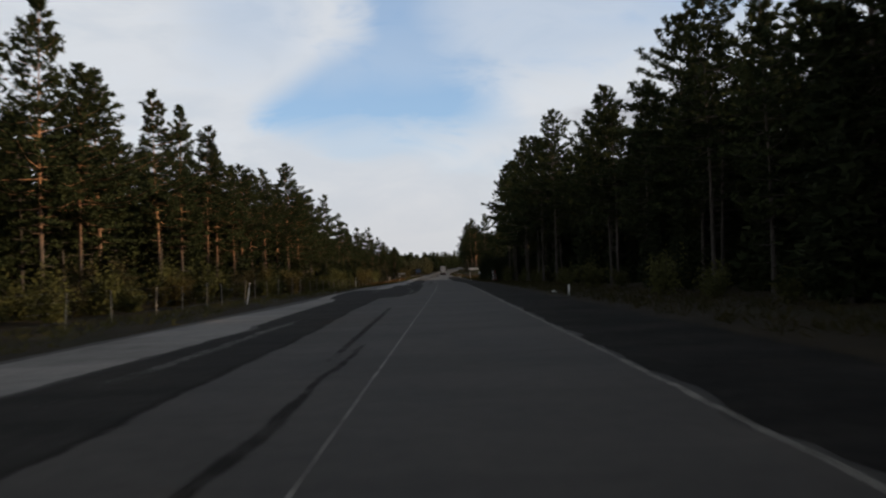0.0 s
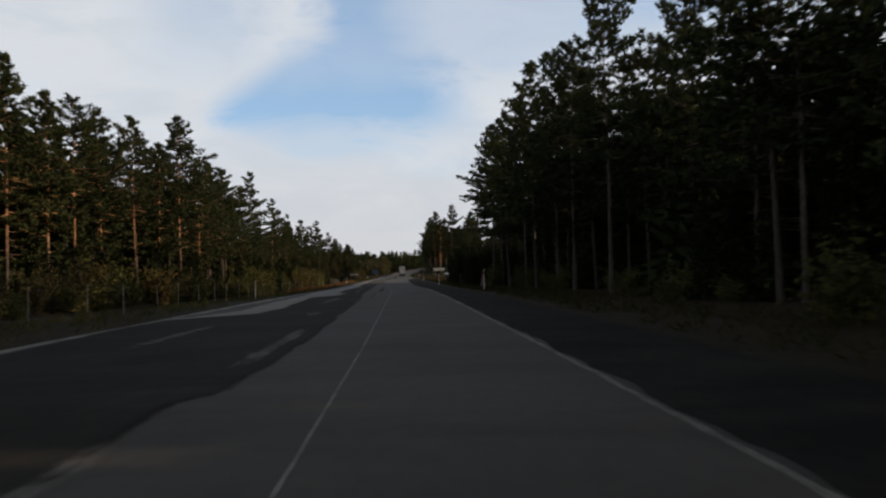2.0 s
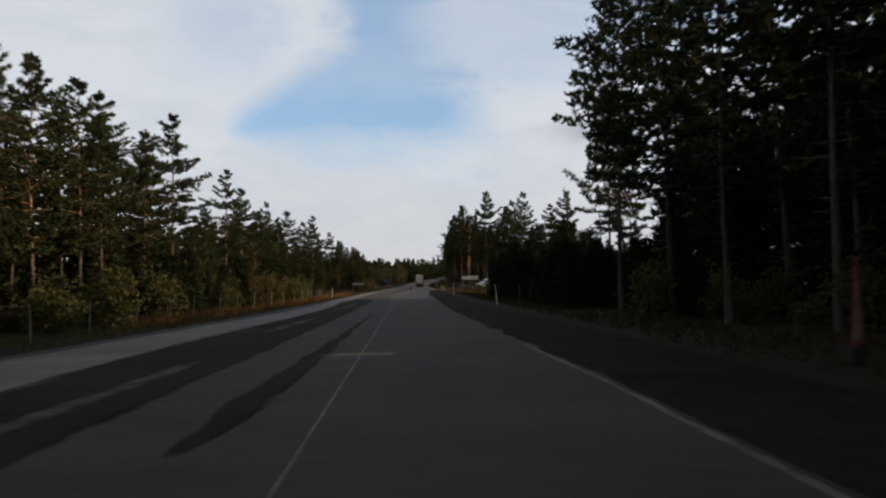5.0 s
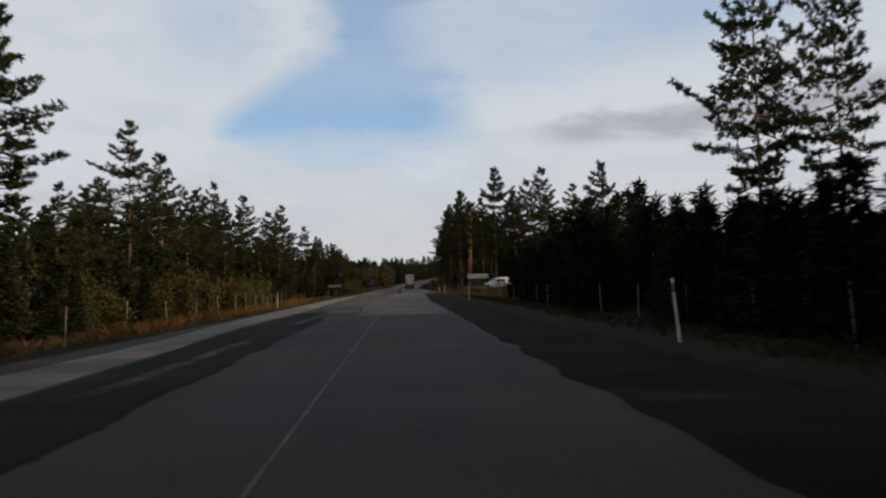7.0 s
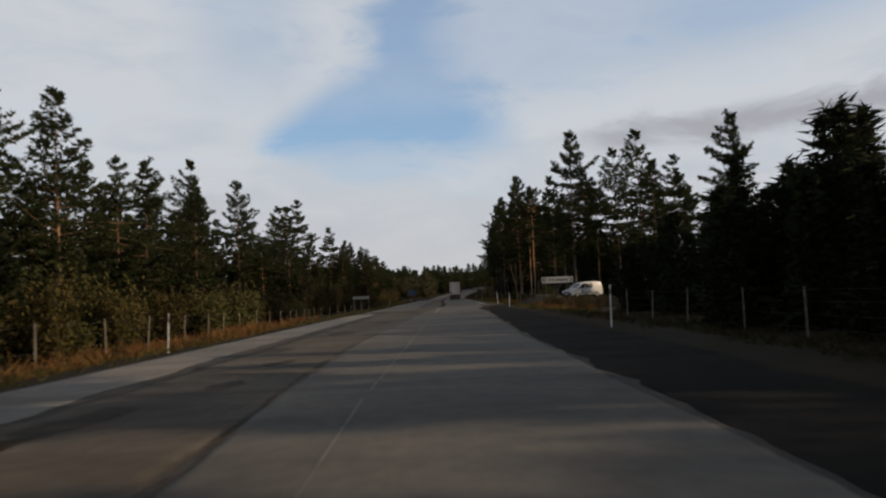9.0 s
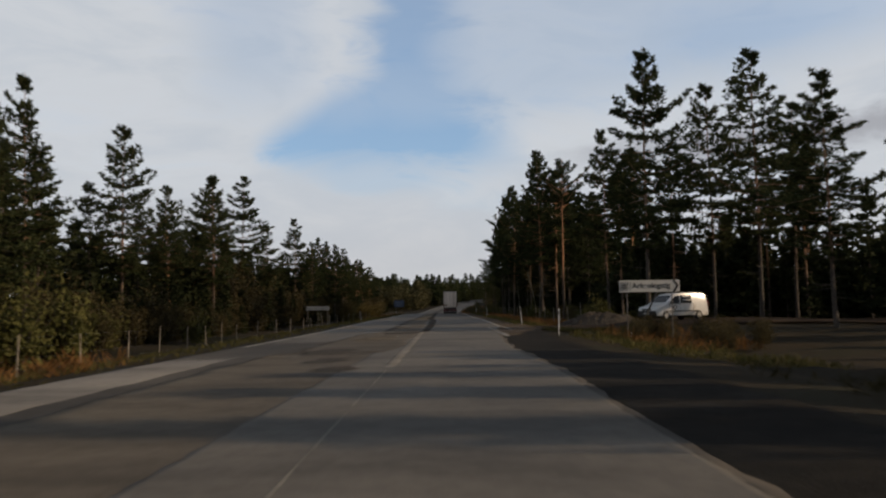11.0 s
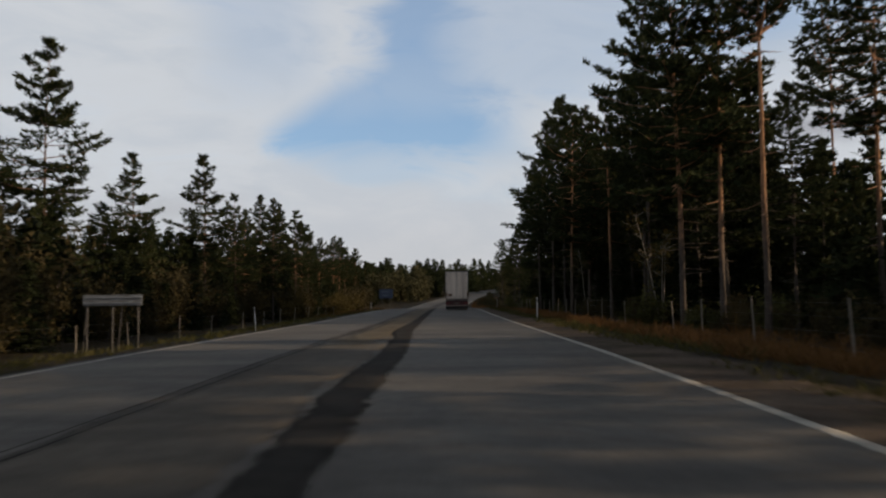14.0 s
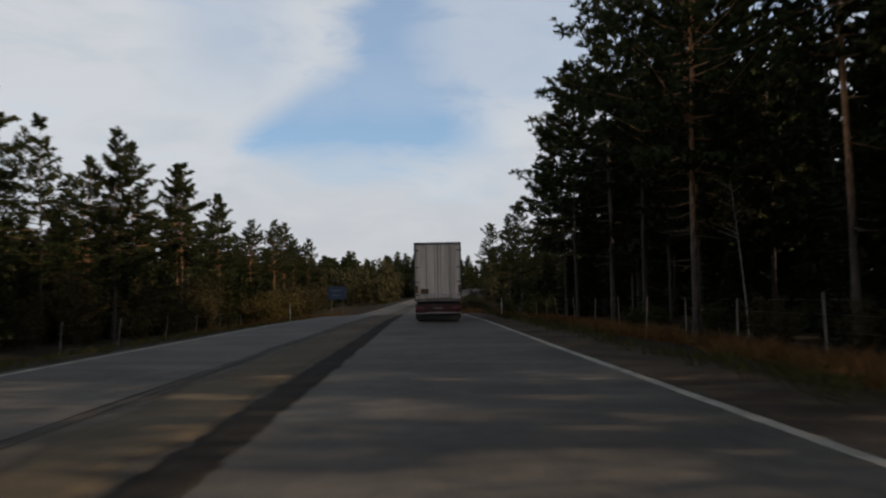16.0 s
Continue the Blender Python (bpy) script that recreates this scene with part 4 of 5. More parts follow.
def mass(name, spots, models, native, leaf, bark, label):
    """A stand of forest as one part of wood and one of needles, from a few models turned and scaled."""
    r = np.random.RandomState(31)
    wood, needles = [], []
    for x, y, h in spots:
        wv, nv = models[r.randint(len(models))]
        t, s = r.uniform(0, 6.28), h / native
        m = np.array([[math.cos(t), -math.sin(t), 0], [math.sin(t), math.cos(t), 0], [0, 0, 1]]) * s
        p = np.array([x, y, float(land(x, y))])
        wood.append((wv[0] @ m.T + p, wv[1]))
        needles.append((nv[0] @ m.T + p, nv[1]))
    e = anchor(name, Matrix(), label, "forest")
    e["kind"] = "stuff"
    part("trunks", raw_mesh("trunks", *merged(wood), bark), None, e)["kind"] = "stuff"
    part("foliage", raw_mesh("foliage", *merged(needles), leaf), None, e)["kind"] = "stuff"
    return e


back_models = [pine(700 + i, 20.0, b, 4.2, 12, 7, 5, 1.0, 0.28, False) for i, b in enumerate((0.2, 0.28, 0.14))]
low_models = [spruce(740 + i, 8.0, 2.6, 22, 4, 0.02, 1.3, 0.22, False) for i in range(3)]
spots, low_spots = [], []
for x0, gap_y in ((-39, 5.0), (-45, 6.0), (-53, 7.0), (-62, 8.0)):
    for y in np.arange(15, 640, gap_y):
        lim = float(np.interp(y, [40, 200, 208, 212, 240, 248, 300, 315, 400, 430, 640], [18.5, 19, 18, 9.5, 9.5, 15, 15, 13, 12.5, 14, 14]))
        spots.append((x0 + rs.uniform(-2.5, 2.5) + float(bend_x(y)), y + rs.uniform(-2, 2), lim * rs.uniform(0.75, 1.0)))
for y in np.arange(10, 640, 4.0):
    low_spots.append((rs.uniform(-44, -27) + float(bend_x(y)), y, rs.uniform(2.5, 5.5) if y < 200 else rs.uniform(4, 8)))
    low_spots.append((rs.uniform(-62, -46) + float(bend_x(y)), y, rs.uniform(5, 9)))
bush_models = [shrub(780 + i, 5.0, 2.1, 13, 9, 0.3) for i in range(3)]
edge_spots = []
for y in np.concatenate([np.arange(24, 520, 2.2), np.arange(190, 520, 3.0)]):
    lump = noise.noise((y / 9.0, 2.0, 7.0))
    tall = rs.uniform(2.2, 4.6) if y < 190 else rs.uniform(3.4, 6.2) if y < 330 else rs.uniform(4.2, 7.6)
    if lump > -0.32:
        edge_spots.append((rs.uniform(-31, -24.5) + float(bend_x(y)), y + rs.uniform(-1.2, 1.2), tall * (0.8 + 0.7 * lump) * rs.uniform(0.7, 1.15)))
# leaf colour carries the light: brighter olive in sun, darker brown in shade
mass("hedge_growth", [s for s in edge_spots if 165 < s[1] < 262], bush_models, 5.0, LEAF_OLIVE_LIT, BARK_GREY, "dense olive bushes, leaves brightened for the sunlit forest edge")
mass("hedge_growth", [s for s in edge_spots if not 165 < s[1] < 262], bush_models, 5.0, LEAF_BROWN, BARK_GREY, "dense brown bushes under the forest edge, partly dark for shade")
mass("forest", spots, back_models, 20.0, NEEDLE, BARK, "dark pine forest behind the roadside trees")
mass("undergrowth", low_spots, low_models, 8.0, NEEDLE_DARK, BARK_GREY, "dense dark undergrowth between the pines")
spots, low_spots = [], []
for x0, gap_y in ((24, 6.0), (30, 6.5), (37, 7.0), (46, 8.0), (55, 9.0)):
    # packed closer near the start, largely unseen, to hold the sun back
    for y in np.concatenate([np.arange(-42, 60, gap_y * 0.65), np.arange(60, 640, gap_y)]):
        if x0 > 50 and y > 200:
            continue
        if 192 < y < 312 and x0 < 36:
            continue
        # outer rows stay tall where out of view, so that they shade the road
        edge = y - 1.4 * (x0 - 24) if 164 < y < 250 else y
        lim = float(np.interp(edge, [0, 90, 130, 175, 180, 200, 215, 255, 268, 318, 340, 360, 400, 450, 640], [17, 19, 20, 19, 6, 6, 8, 8, 12.5, 12.5, 12, 15, 17, 13, 12]))
        spots.append((x0 + rs.uniform(-2.5, 2.5) + float(bend_x(y)), y + rs.uniform(-2, 2), lim * rs.uniform(0.75, 1.0)))
for y in np.arange(-30, 640, 2.6):
    if not 196 < y < 312:
        low_spots.append((rs.uniform(16, 30) + float(bend_x(y)), y, rs.uniform(3, 8) if y < 163 else rs.uniform(2.5, 4.5) if y < 200 else rs.uniform(2.5, 6)))
        low_spots.append((rs.uniform(30, 46) + float(bend_x(y)), y, rs.uniform(5, 9) if not 163 < y < 200 else rs.uniform(4, 6)))
    else:
        low_spots.append((rs.uniform(38, 60), y, rs.uniform(4, 8)))
        if y < 256:
            low_spots.append((rs.uniform(22, 38), y, rs.uniform(4, 6.5)))
# unseen trees added beside and behind the start, blocking the sun
for k in range(46):
    spots.append((rs.uniform(20, 62), rs.uniform(-48, 14), rs.uniform(15, 19)))
# more trees hidden by the front rows, added against sun flecks
for k in range(80):
    spots.append((rs.uniform(25, 66), rs.uniform(14, 176), rs.uniform(16, 20)))
for k in range(95):
    spots.append((rs.uniform(19, 80), rs.uniform(309, 323), rs.uniform(6.5, 9.0)))
    low_spots.append((rs.uniform(19, 75), rs.uniform(308, 330), rs.uniform(4, 7)))
for k in range(34):
    spots.append((rs.uniform(17.5, 27), rs.uniform(353, 428), rs.uniform(16.5, 20.5)))
# trunks take the darker bark here, for the shade on this side
mass("forest", spots, back_models, 20.0, NEEDLE, BARK_GREY, "dark pine forest behind the shaded verge, with unseen trees added as shade")
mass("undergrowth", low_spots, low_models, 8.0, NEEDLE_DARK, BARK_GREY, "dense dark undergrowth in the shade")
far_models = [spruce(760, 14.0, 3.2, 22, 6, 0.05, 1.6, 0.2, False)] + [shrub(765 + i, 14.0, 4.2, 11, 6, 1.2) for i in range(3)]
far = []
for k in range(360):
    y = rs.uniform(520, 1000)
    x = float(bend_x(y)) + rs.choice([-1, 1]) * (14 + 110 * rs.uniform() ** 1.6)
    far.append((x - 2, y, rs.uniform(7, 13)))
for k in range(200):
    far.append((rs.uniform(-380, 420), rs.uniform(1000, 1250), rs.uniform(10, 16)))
closing = []
for y in np.arange(590, 700, 7.0):
    for off in np.arange(9.0, 75.0, 5.0):
        for side in (-1, 1):
            closing.append((float(bend_x(y)) + side * off + rs.uniform(-2, 2), y + rs.uniform(-3, 3), rs.uniform(8.5, 12.0)))
mass("forest", closing, [spruce(770 + i, 14.0, 3.4, 26, 5, 0.03, 1.7, 0.2, False) for i in range(2)] + back_models[:1], 16.0, NEEDLE, BARK_GREY, "dark forest closing the view beyond the bend")
mass("distant_woods", far, far_models, 14.0, LEAF_AUTUMN_HAZE, BARK_GREY, "distant olive brown autumn woods, paled for haze, rising behind the road")


# ---- grass ----
def meadow(name, spots, per, size, width, leaf, label):
    r = np.random.RandomState(41)
    c = [(x, y, float(land(x, y)) + 0.02) for x, y in spots]
    v, f = sprays(r, c, [(0, 0, 1.6)] * len(c), per, size, width, 0.7, 0.25)
    return tagged(new(name, raw_mesh(name, v, f, leaf)), label, "grass", kind="stuff")


def scatter(n, y0, y1, x0, x1, rs, clump=7.0, keep=-0.1):
    out = []
    while len(out) < n:
        y, x = rs.uniform(y0, y1), rs.uniform(x0, x1)
        if noise.noise((x / 3.0, y / clump, 4.0)) > keep:
            out.append((x, y))
    return out


bank = [(float(bend_x(y)) + rs.uniform(4.8, 13), y) for y in rs.uniform(425, 560, 1500)]
meadow("dry_grass", scatter(1500, 299, 420, 6.9, 12.5, rs, keep=0.1) + scatter(1300, 312, 372, 7.0, 9.6, rs, keep=-0.1) + scatter(260, 258, 283, 7.2, 14, rs, keep=0.1) + scatter(700, 312, 352, 9.5, 17, rs, keep=-0.1) + bank, 7, 0.55, 0.02, GRASS_DRY, "tall orange dry grass on the verge")
low_growth = [(rs.uniform(9.5, 16.5), rs.uniform(266, 277), rs.uniform(0.7, 1.5)) for k in range(26)]
low_growth += [(rs.uniform(12.5, 21), rs.uniform(312, 372), rs.uniform(0.8, 2.2)) for k in range(60)]
mass("heather", low_growth, bush_models, 5.0, LEAF_BROWN, BARK_GREY, "low brown heather and bushes on the verge")
bank_bushes = [(float(bend_x(y)) + rs.uniform(6.0, 12.0), y, rs.uniform(1.0, 2.4)) for y in rs.uniform(440, 560, 45)]
mass("bank_growth", bank_bushes, bush_models, 5.0, LEAF_AUTUMN_HAZE, BARK_GREY, "low olive and brown bushes on the bank inside the bend")
meadow("dry_grass", scatter(1500, 150, 262, -18, -10.5, rs, 12.0, 0.12) + scatter(500, 400, 470, -20, -10, rs), 6, 0.7, 0.025, GRASS_DRY, "orange dry grass along the wire fence")
meadow("verge_grass", scatter(3500, 5, 420, -20, -8.8, rs, keep=-0.25), 6, 0.38, 0.018, GRASS_GREEN, "low olive green grass on the verge")
meadow("heath", scatter(3600, 5, 250, 6.3, 14, rs, keep=-0.35), 7, 0.34, 0.018, GRASS_SHADED, "verge grass with the forest's shade put into its colour")
meadow("verge_grass", scatter(1500, 292, 420, 5.1, 8, rs) + scatter(900, 255, 284, 6.2, 12, rs), 6, 0.34, 0.018, GRASS_GREEN, "low dark green grass on the shaded verge")


# ---- lorry ----
PANEL = material("lorry_panel", (0.74, 0.65, 0.57), (0.62, 0.54, 0.47), 1.6, 0.5, fine=25, bump=0.06, dirt=(0.4, 0.33, 0.28), dirt_scale=1.0, dirt_from=0.5, stretch=(2.4, 1, 0.12))
ROD = material("dusty_rod", (0.4, 0.35, 0.3), (0.3, 0.26, 0.23), 3, 0.6, fine=30)
BAR = material("dusty_bar", (0.34, 0.28, 0.26), (0.24, 0.2, 0.19), 3, 0.6, fine=30)
SILL = material("dusty_sill", (0.2, 0.175, 0.155), (0.12, 0.105, 0.095), 3, 0.7, fine=30)
SEAL = material("door_seal", (0.05, 0.05, 0.05), (0.08, 0.078, 0.075), 4, 0.7, fine=30)
RED = plain("red_lens", (0.12, 0.008, 0.01), 0.35)
RED_DIRTY = material("red_board", (0.07, 0.016, 0.016), (0.045, 0.014, 0.014), 3, 0.6, fine=20, dirt=(0.05, 0.04, 0.038), dirt_scale=2.0)
AMBER = material("amber_plate", (0.5, 0.22, 0.05), (0.4, 0.17, 0.04), 4, 0.5, fine=20, dirt=(0.2, 0.1, 0.05), dirt_scale=3)
AMBER_DARK = material("dark_amber_plate", (0.2, 0.09, 0.025), (0.07, 0.04, 0.02), 5, 0.5, fine=20, dirt=(0.03, 0.025, 0.02), dirt_scale=4)
WHITE_BAR = material("white_bumper", (0.6, 0.59, 0.57), (0.45, 0.44, 0.42), 3, 0.55, fine=25, dirt=(0.25, 0.22, 0.19), dirt_scale=2.0)
ORANGE = material("orange_paint", (0.45, 0.1, 0.03), (0.36, 0.08, 0.03), 2, 0.5, fine=25)
GLASS_DARK = plain("dark_glass", (0.015, 0.017, 0.02), 0.08)


def wheel(parent, x, y, z, r, wdt, name="wheel"):
    tyre = bmesh.new()
    rod(tyre, (x - wdt / 2, y, z), (x + wdt / 2, y, z), r, sides=28)
    bmesh.ops.bevel(tyre, geom=[e for e in tyre.edges if len(e.link_faces) == 2 and any(len(f.verts) > 4 for f in e.link_faces)], offset=r * 0.1, segments=2, affect="EDGES")
    ob = part(name, tyre, BLACK, parent, "black rubber tyre", True)

    def rim(bm):
        rod(bm, (x - wdt / 2 - 0.012, y, z), (x + wdt / 2 + 0.012, y, z), r * 0.6, sides=20)
        rod(bm, (x - wdt / 2 - 0.03, y, z), (x + wdt / 2 + 0.03, y, z), r * 0.2, sides=12)
    piece("rim", rim, STEEL, ob, "dull grey steel rim")


def lorry(m, label, length, lower, top, cab_paint):
    """A box lorry, its rear at the origin, heading along +y; width 2.55 m."""
    e = anchor("lorry", m, label, "lorry")
    hw, z0 = 1.275, 1.12
    piece("box_body", lambda bm: box(bm, (0, length / 2 + 0.06, (z0 + top) / 2), (2.55, length - 0.12, top - z0), 0.03), PANEL, e, "dirty white insulated box body")
    for side in (-1, 1):
        def leaf(bm, side=side):
            box(bm, (side * 0.6, 0.035, (z0 + top) / 2 + 0.03), (1.165, 0.07, top - z0 - 0.28), 0.012)
        door = piece("door", leaf, PANEL, e, "dusty white rear door")
        for k, x in enumerate((0.16, 0.62)):
            def bar(bm, x=side * x):
                rod(bm, (x, -0.03, z0 - 0.02), (x, -0.03, top - 0.12), 0.017)
                for z in (z0 + 0.12, z0 + 0.9, z0 + 1.8, top - 0.3):
                    box(bm, (x, -0.012, z), (0.07, 0.03, 0.06), 0.006)
            lock = piece("lock_rod", bar, ROD, door, "dark steel lock rod")
            piece("handle", lambda bm, x=side * x: box(bm, (x + side * 0.16, -0.045, z0 + 0.34), (0.34, 0.03, 0.035), 0.008), STEEL, door)
        for z in (z0 + 0.3, z0 + 1.02, z0 + 1.8, top - 0.42):
            piece("hinge", lambda bm, z=z: box(bm, (side * 1.13, -0.02, z), (0.25, 0.03, 0.055), 0.008), SEAL, door, "dark hinge strap")
        piece("corner_post", lambda bm, side=side: box(bm, (side * 1.245, 0.0, (z0 + top) / 2), (0.06, 0.09, top - z0), 0.01), SEAL, e)
        piece("amber_reflector", lambda bm, side=side: box(bm, (side * 1.15, -0.05, z0 + 0.62), (0.12, 0.016, 0.42), 0.004), AMBER_DARK, e, "tall amber reflector plate")
        piece("tail_light", lambda bm, side=side: box(bm, (side * 0.98, -0.02, 0.72), (0.42, 0.08, 0.15), 0.02), RED, e, "dark red tail light")
        piece("mudflap", lambda bm, side=side: box(bm, (side * 0.93, 0.75, 0.5), (0.6, 0.02, 0.7), 0.004), BLACK, e)
    piece("door_seal", lambda bm: box(bm, (0, -0.004, (z0 + top) / 2 + 0.03), (0.035, 0.03, top - z0 - 0.28), 0.006), SEAL, e)
    piece("roof_rail", lambda bm: box(bm, (0, 0.0, top - 0.04), (2.56, 0.11, 0.1), 0.015), SEAL, e, "dark roof rail with marker lamps")
    piece("sill", lambda bm: box(bm, (0, -0.01, z0 + 0.03), (2.55, 0.12, 0.13), 0.012), SILL, e, "dusty grey sill")
    piece("warning_plate", lambda bm: box(bm, (-0.72, -0.05, z0 + 0.52), (0.42, 0.016, 0.26), 0.004), AMBER_DARK if lower else SEAL, e, "orange plate with a dark edge")
    piece("chassis_rail", lambda bm: box(bm, (0, length / 2, 0.95), (2.3, length - 0.3, 0.24), 0.02), CHASSIS, e)
    piece("rear_board", lambda bm: box(bm, (0, 0.03, 0.72), (2.46, 0.06, 0.42), 0.01), RED_DIRTY, e, "grimy red reflective rear board")
    piece("underrun_bar", lambda bm: box(bm, (0, -0.02, 0.46), (2.44, 0.09, 0.06), 0.02), BAR, e, "dirty white underrun bar")
    # black panel added to stand in for the dark space under the rear
    piece("underside_shade", lambda bm: box(bm, (0, 0.12, 0.27), (2.3, 0.03, 0.34), 0.006), BLACK, e, "black panel added for the darkness under the lorry")
    piece("licence_plate", lambda bm: box(bm, (0, -0.008, 0.72), (0.52, 0.012, 0.11), 0.003), SILL, e, "small grimy plate")
    for y in (2.2, 3.5, 4.8) if length > 10 else (2.0,):
        for x in (-1.02, 1.02):
            wheel(e, x, y, 0.5, 0.5, 0.36)
    cy = length + (1.6 if length > 10 else 1.1)
    piece("cab", lambda bm: (box(bm, (0, cy, 2.25), (2.48, 2.1, 2.7), 0.12), box(bm, (0, cy - 0.2, 3.65), (2.2, 1.4, 0.5), 0.12)), cab_paint, e, "lorry cab ahead of the box")
    for side in (-1, 1):
        piece("mirror", lambda bm, side=side: (box(bm, (side * 1.5, cy + 0.7, 2.5), (0.2, 0.14, 0.75), 0.04), rod(bm, (side * 1.2, cy + 0.75, 2.6), (side * 1.48, cy + 0.72, 2.6), 0.02)), BLACK, e, "black wing mirror")
        wheel(e, side * 1.05, cy + 0.3, 0.5, 0.5, 0.32)
        if length > 10:
            wheel(e, side * 1.02, cy - 2.6, 0.5, 0.5, 0.36)
    return e


lorry(Matrix.Translation((0.99, 383.4, float(sag(383.4)) + 0.02)), "dirty white box lorry with double rear doors on the road", 13.6, 1, 4.26, PANEL)
lorry(Matrix.Translation((1.0, 492.0, float(sag(492.0)) + 0.05)) @ Matrix.Rotation(-0.05, 4, "Z"), "white lorry with orange lower body farther along the road", 8.5, 0, 4.1, ORANGE)


# ---- roadside posts and fences ----
VAN_TRIM = material("grey_bumper", (0.06, 0.06, 0.062), (0.08, 0.08, 0.08), 4, 0.6, fine=40)
def delineator():
    """A white edge post: flat tapered plastic blade with a slanted top, a dark band and a reflector."""
    e = anchor("delineator_post", Matrix.Translation((0, 0, -500)), "white plastic roadside delineator post with dark band", "post", "roadside posts")

    def blade(bm):
        box(bm, (0, 0, 0.7), (0.055, 0.025, 1.6), 0.008)
        for v in bm.verts:
            if v.co.z > 1.4:
                v.co.z += v.co.x * 0.5
    piece("blade", blade, POST_WHITE, e)
    piece("band", lambda bm: box(bm, (0, 0, 1.28), (0.06, 0.031, 0.2), 0.007), VAN_TRIM, e, "dark grey band")
    piece("reflector", lambda bm: box(bm, (0, -0.024, 1.3), (0.028, 0.008, 0.16), 0.003), STEEL, e, "pale reflector")
    return e


post_model = delineator()
POSTS = [(-12.9, 53.3, 9), (-12.2, 115, 0), (-11.4, 220.5, 2), (-11.9, 345, -4), (-10.5, 405, 0), (7.2, 112.3, 1), (6.15, 168, -5), (5.2, 218, 1), (5.82, 274, 1), (5.9, 294.7, -6), (6.1, 350, 1), (7.0, 410, 0)]
for k, (x, y, lean) in enumerate(POSTS):
    m = Matrix.Translation((x, y, float(land(x, y)))) @ Matrix.Rotation(radians(lean), 4, "Y") @ Matrix.Diagonal((1, 1, 1.2 if y == 112.3 else 0.92 if y == 274 else 1.0, 1))
    if k == 0:
        post_model.matrix_world = m
    else:
        copy_thing(post_model, m)
WIRE = material("fence_wire", (0.2, 0.2, 0.2), (0.14, 0.13, 0.125), 5, 0.5, metal=0.5, fine=20)


def fence(line, gap_y, tall, seed, label):
    """A wire fence: leaning wooden posts and level wires along a line of (y, x)."""
    r = np.random.RandomState(seed)
    e = anchor("wire_fence", Matrix(), label, "fence")
    tops, y = [], line[0][0]
    models = []
    for k in range(3):
        bm = bmesh.new()
        rod(bm, (0, 0, -0.3), (0.02 * (k - 1), 0.01 * k, tall * (0.94 + 0.05 * k)), 0.036 - 0.004 * k, 0.028, 8)
        models.append(as_mesh("post", bm, WOOD_GREY))
    while y < line[-1][0]:
        x = float(np.interp(y, *zip(*line))) + r.uniform(-0.15, 0.15)
        g = float(land(x, y))
        ob = part("post", models[r.randint(3)], None, e)
        ob.matrix_basis = Matrix.Translation((x, y, g)) @ Matrix.Rotation(r.normal(0, 0.035), 4, "X") @ Matrix.Rotation(r.normal(0, 0.035), 4, "Y")
        tops.append((x, y, g))
        y += gap_y * r.uniform(0.8, 1.25)
    for h in (0.35, 0.8, 1.25, 1.65):
        v, f = tube([(x, yy, g + h * tall / 1.8) for x, yy, g in tops], [0.0016] * len(tops), 4)
        part("wire", raw_mesh("wire", v, f, WIRE), None, e, "thin grey wire")
    return e


fence([(30, -17.0), (150, -16.5), (190, -14.6), (205, -13.9), (225, -14.3), (250, -16.2), (300, -19.0)], 5.5, 1.8, 5, "wire fence on grey wooden posts below the road")
fence([(302, -18.5), (420, -17.5)], 7.5, 1.7, 6, "wire fence on grey posts at the forest edge")
fence([(170, 11.6), (256, 11.8)], 6.5, 1.8, 7, "wire fence in front of the young spruces")
fence([(299, 11.2), (345, 12.0), (425, 11.5)], 6.0, 1.9, 8, "wire fence on grey posts behind dry grass")

# ---- signs ----
SIGN_WHITE = material("sign_white", (0.48, 0.465, 0.43), (0.4, 0.385, 0.355), 2, 0.55, fine=25, bump=0.03, dirt=(0.36, 0.34, 0.3), dirt_scale=2.0, dirt_from=0.58)
LEG = material("dull_steel", (0.13, 0.125, 0.12), (0.09, 0.086, 0.082), 4, 0.6, metal=0.4, fine=60, bump=0.05)
SIGN_BLACK = plain("sign_black", (0.02, 0.02, 0.02), 0.6)
SIGN_BLUE = material("sign_blue", (0.009, 0.02, 0.05), (0.011, 0.024, 0.056), 2, 0.5, fine=25, bump=0.03)
SIGN_BACK = material("sign_back", (0.22, 0.225, 0.23), (0.16, 0.165, 0.17), 2, 0.55, metal=0.3, fine=25, bump=0.05)
SIGN_LINE = material("sign_line", (0.05, 0.07, 0.12), (0.04, 0.06, 0.1), 3, 0.5, fine=25, bump=0.03)
SIGN_RED = material("sign_red", (0.24, 0.035, 0.03), (0.18, 0.03, 0.026), 3, 0.5, fine=25, bump=0.03)
SIGN_YELLOW = material("sign_yellow", (0.55, 0.4, 0.05), (0.5, 0.36, 0.05), 3, 0.5, fine=25, bump=0.03)


def legs(e, xs, y, z_top, brace, r=0.03):
    """Round sign legs, each with a slanting brace behind."""
    oy = e.matrix_world.translation
    for x in xs:
        g = float(land(oy.x + x, oy.y + y)) - oy.z
        piece("leg", lambda bm, x=x, g=g: rod(bm, (x, y, g - 0.2), (x, y, z_top), r), LEG, e, "dull grey steel leg")
        if brace:
            g2 = float(land(oy.x + x + brace[0], oy.y + y + brace[1])) - oy.z
            piece("brace", lambda bm, x=x, g2=g2: rod(bm, (x, y + 0.05, z_top - 0.55), (x + brace[0], y + brace[1], g2 - 0.1), r * 0.75), LEG, e, "slanting steel brace")


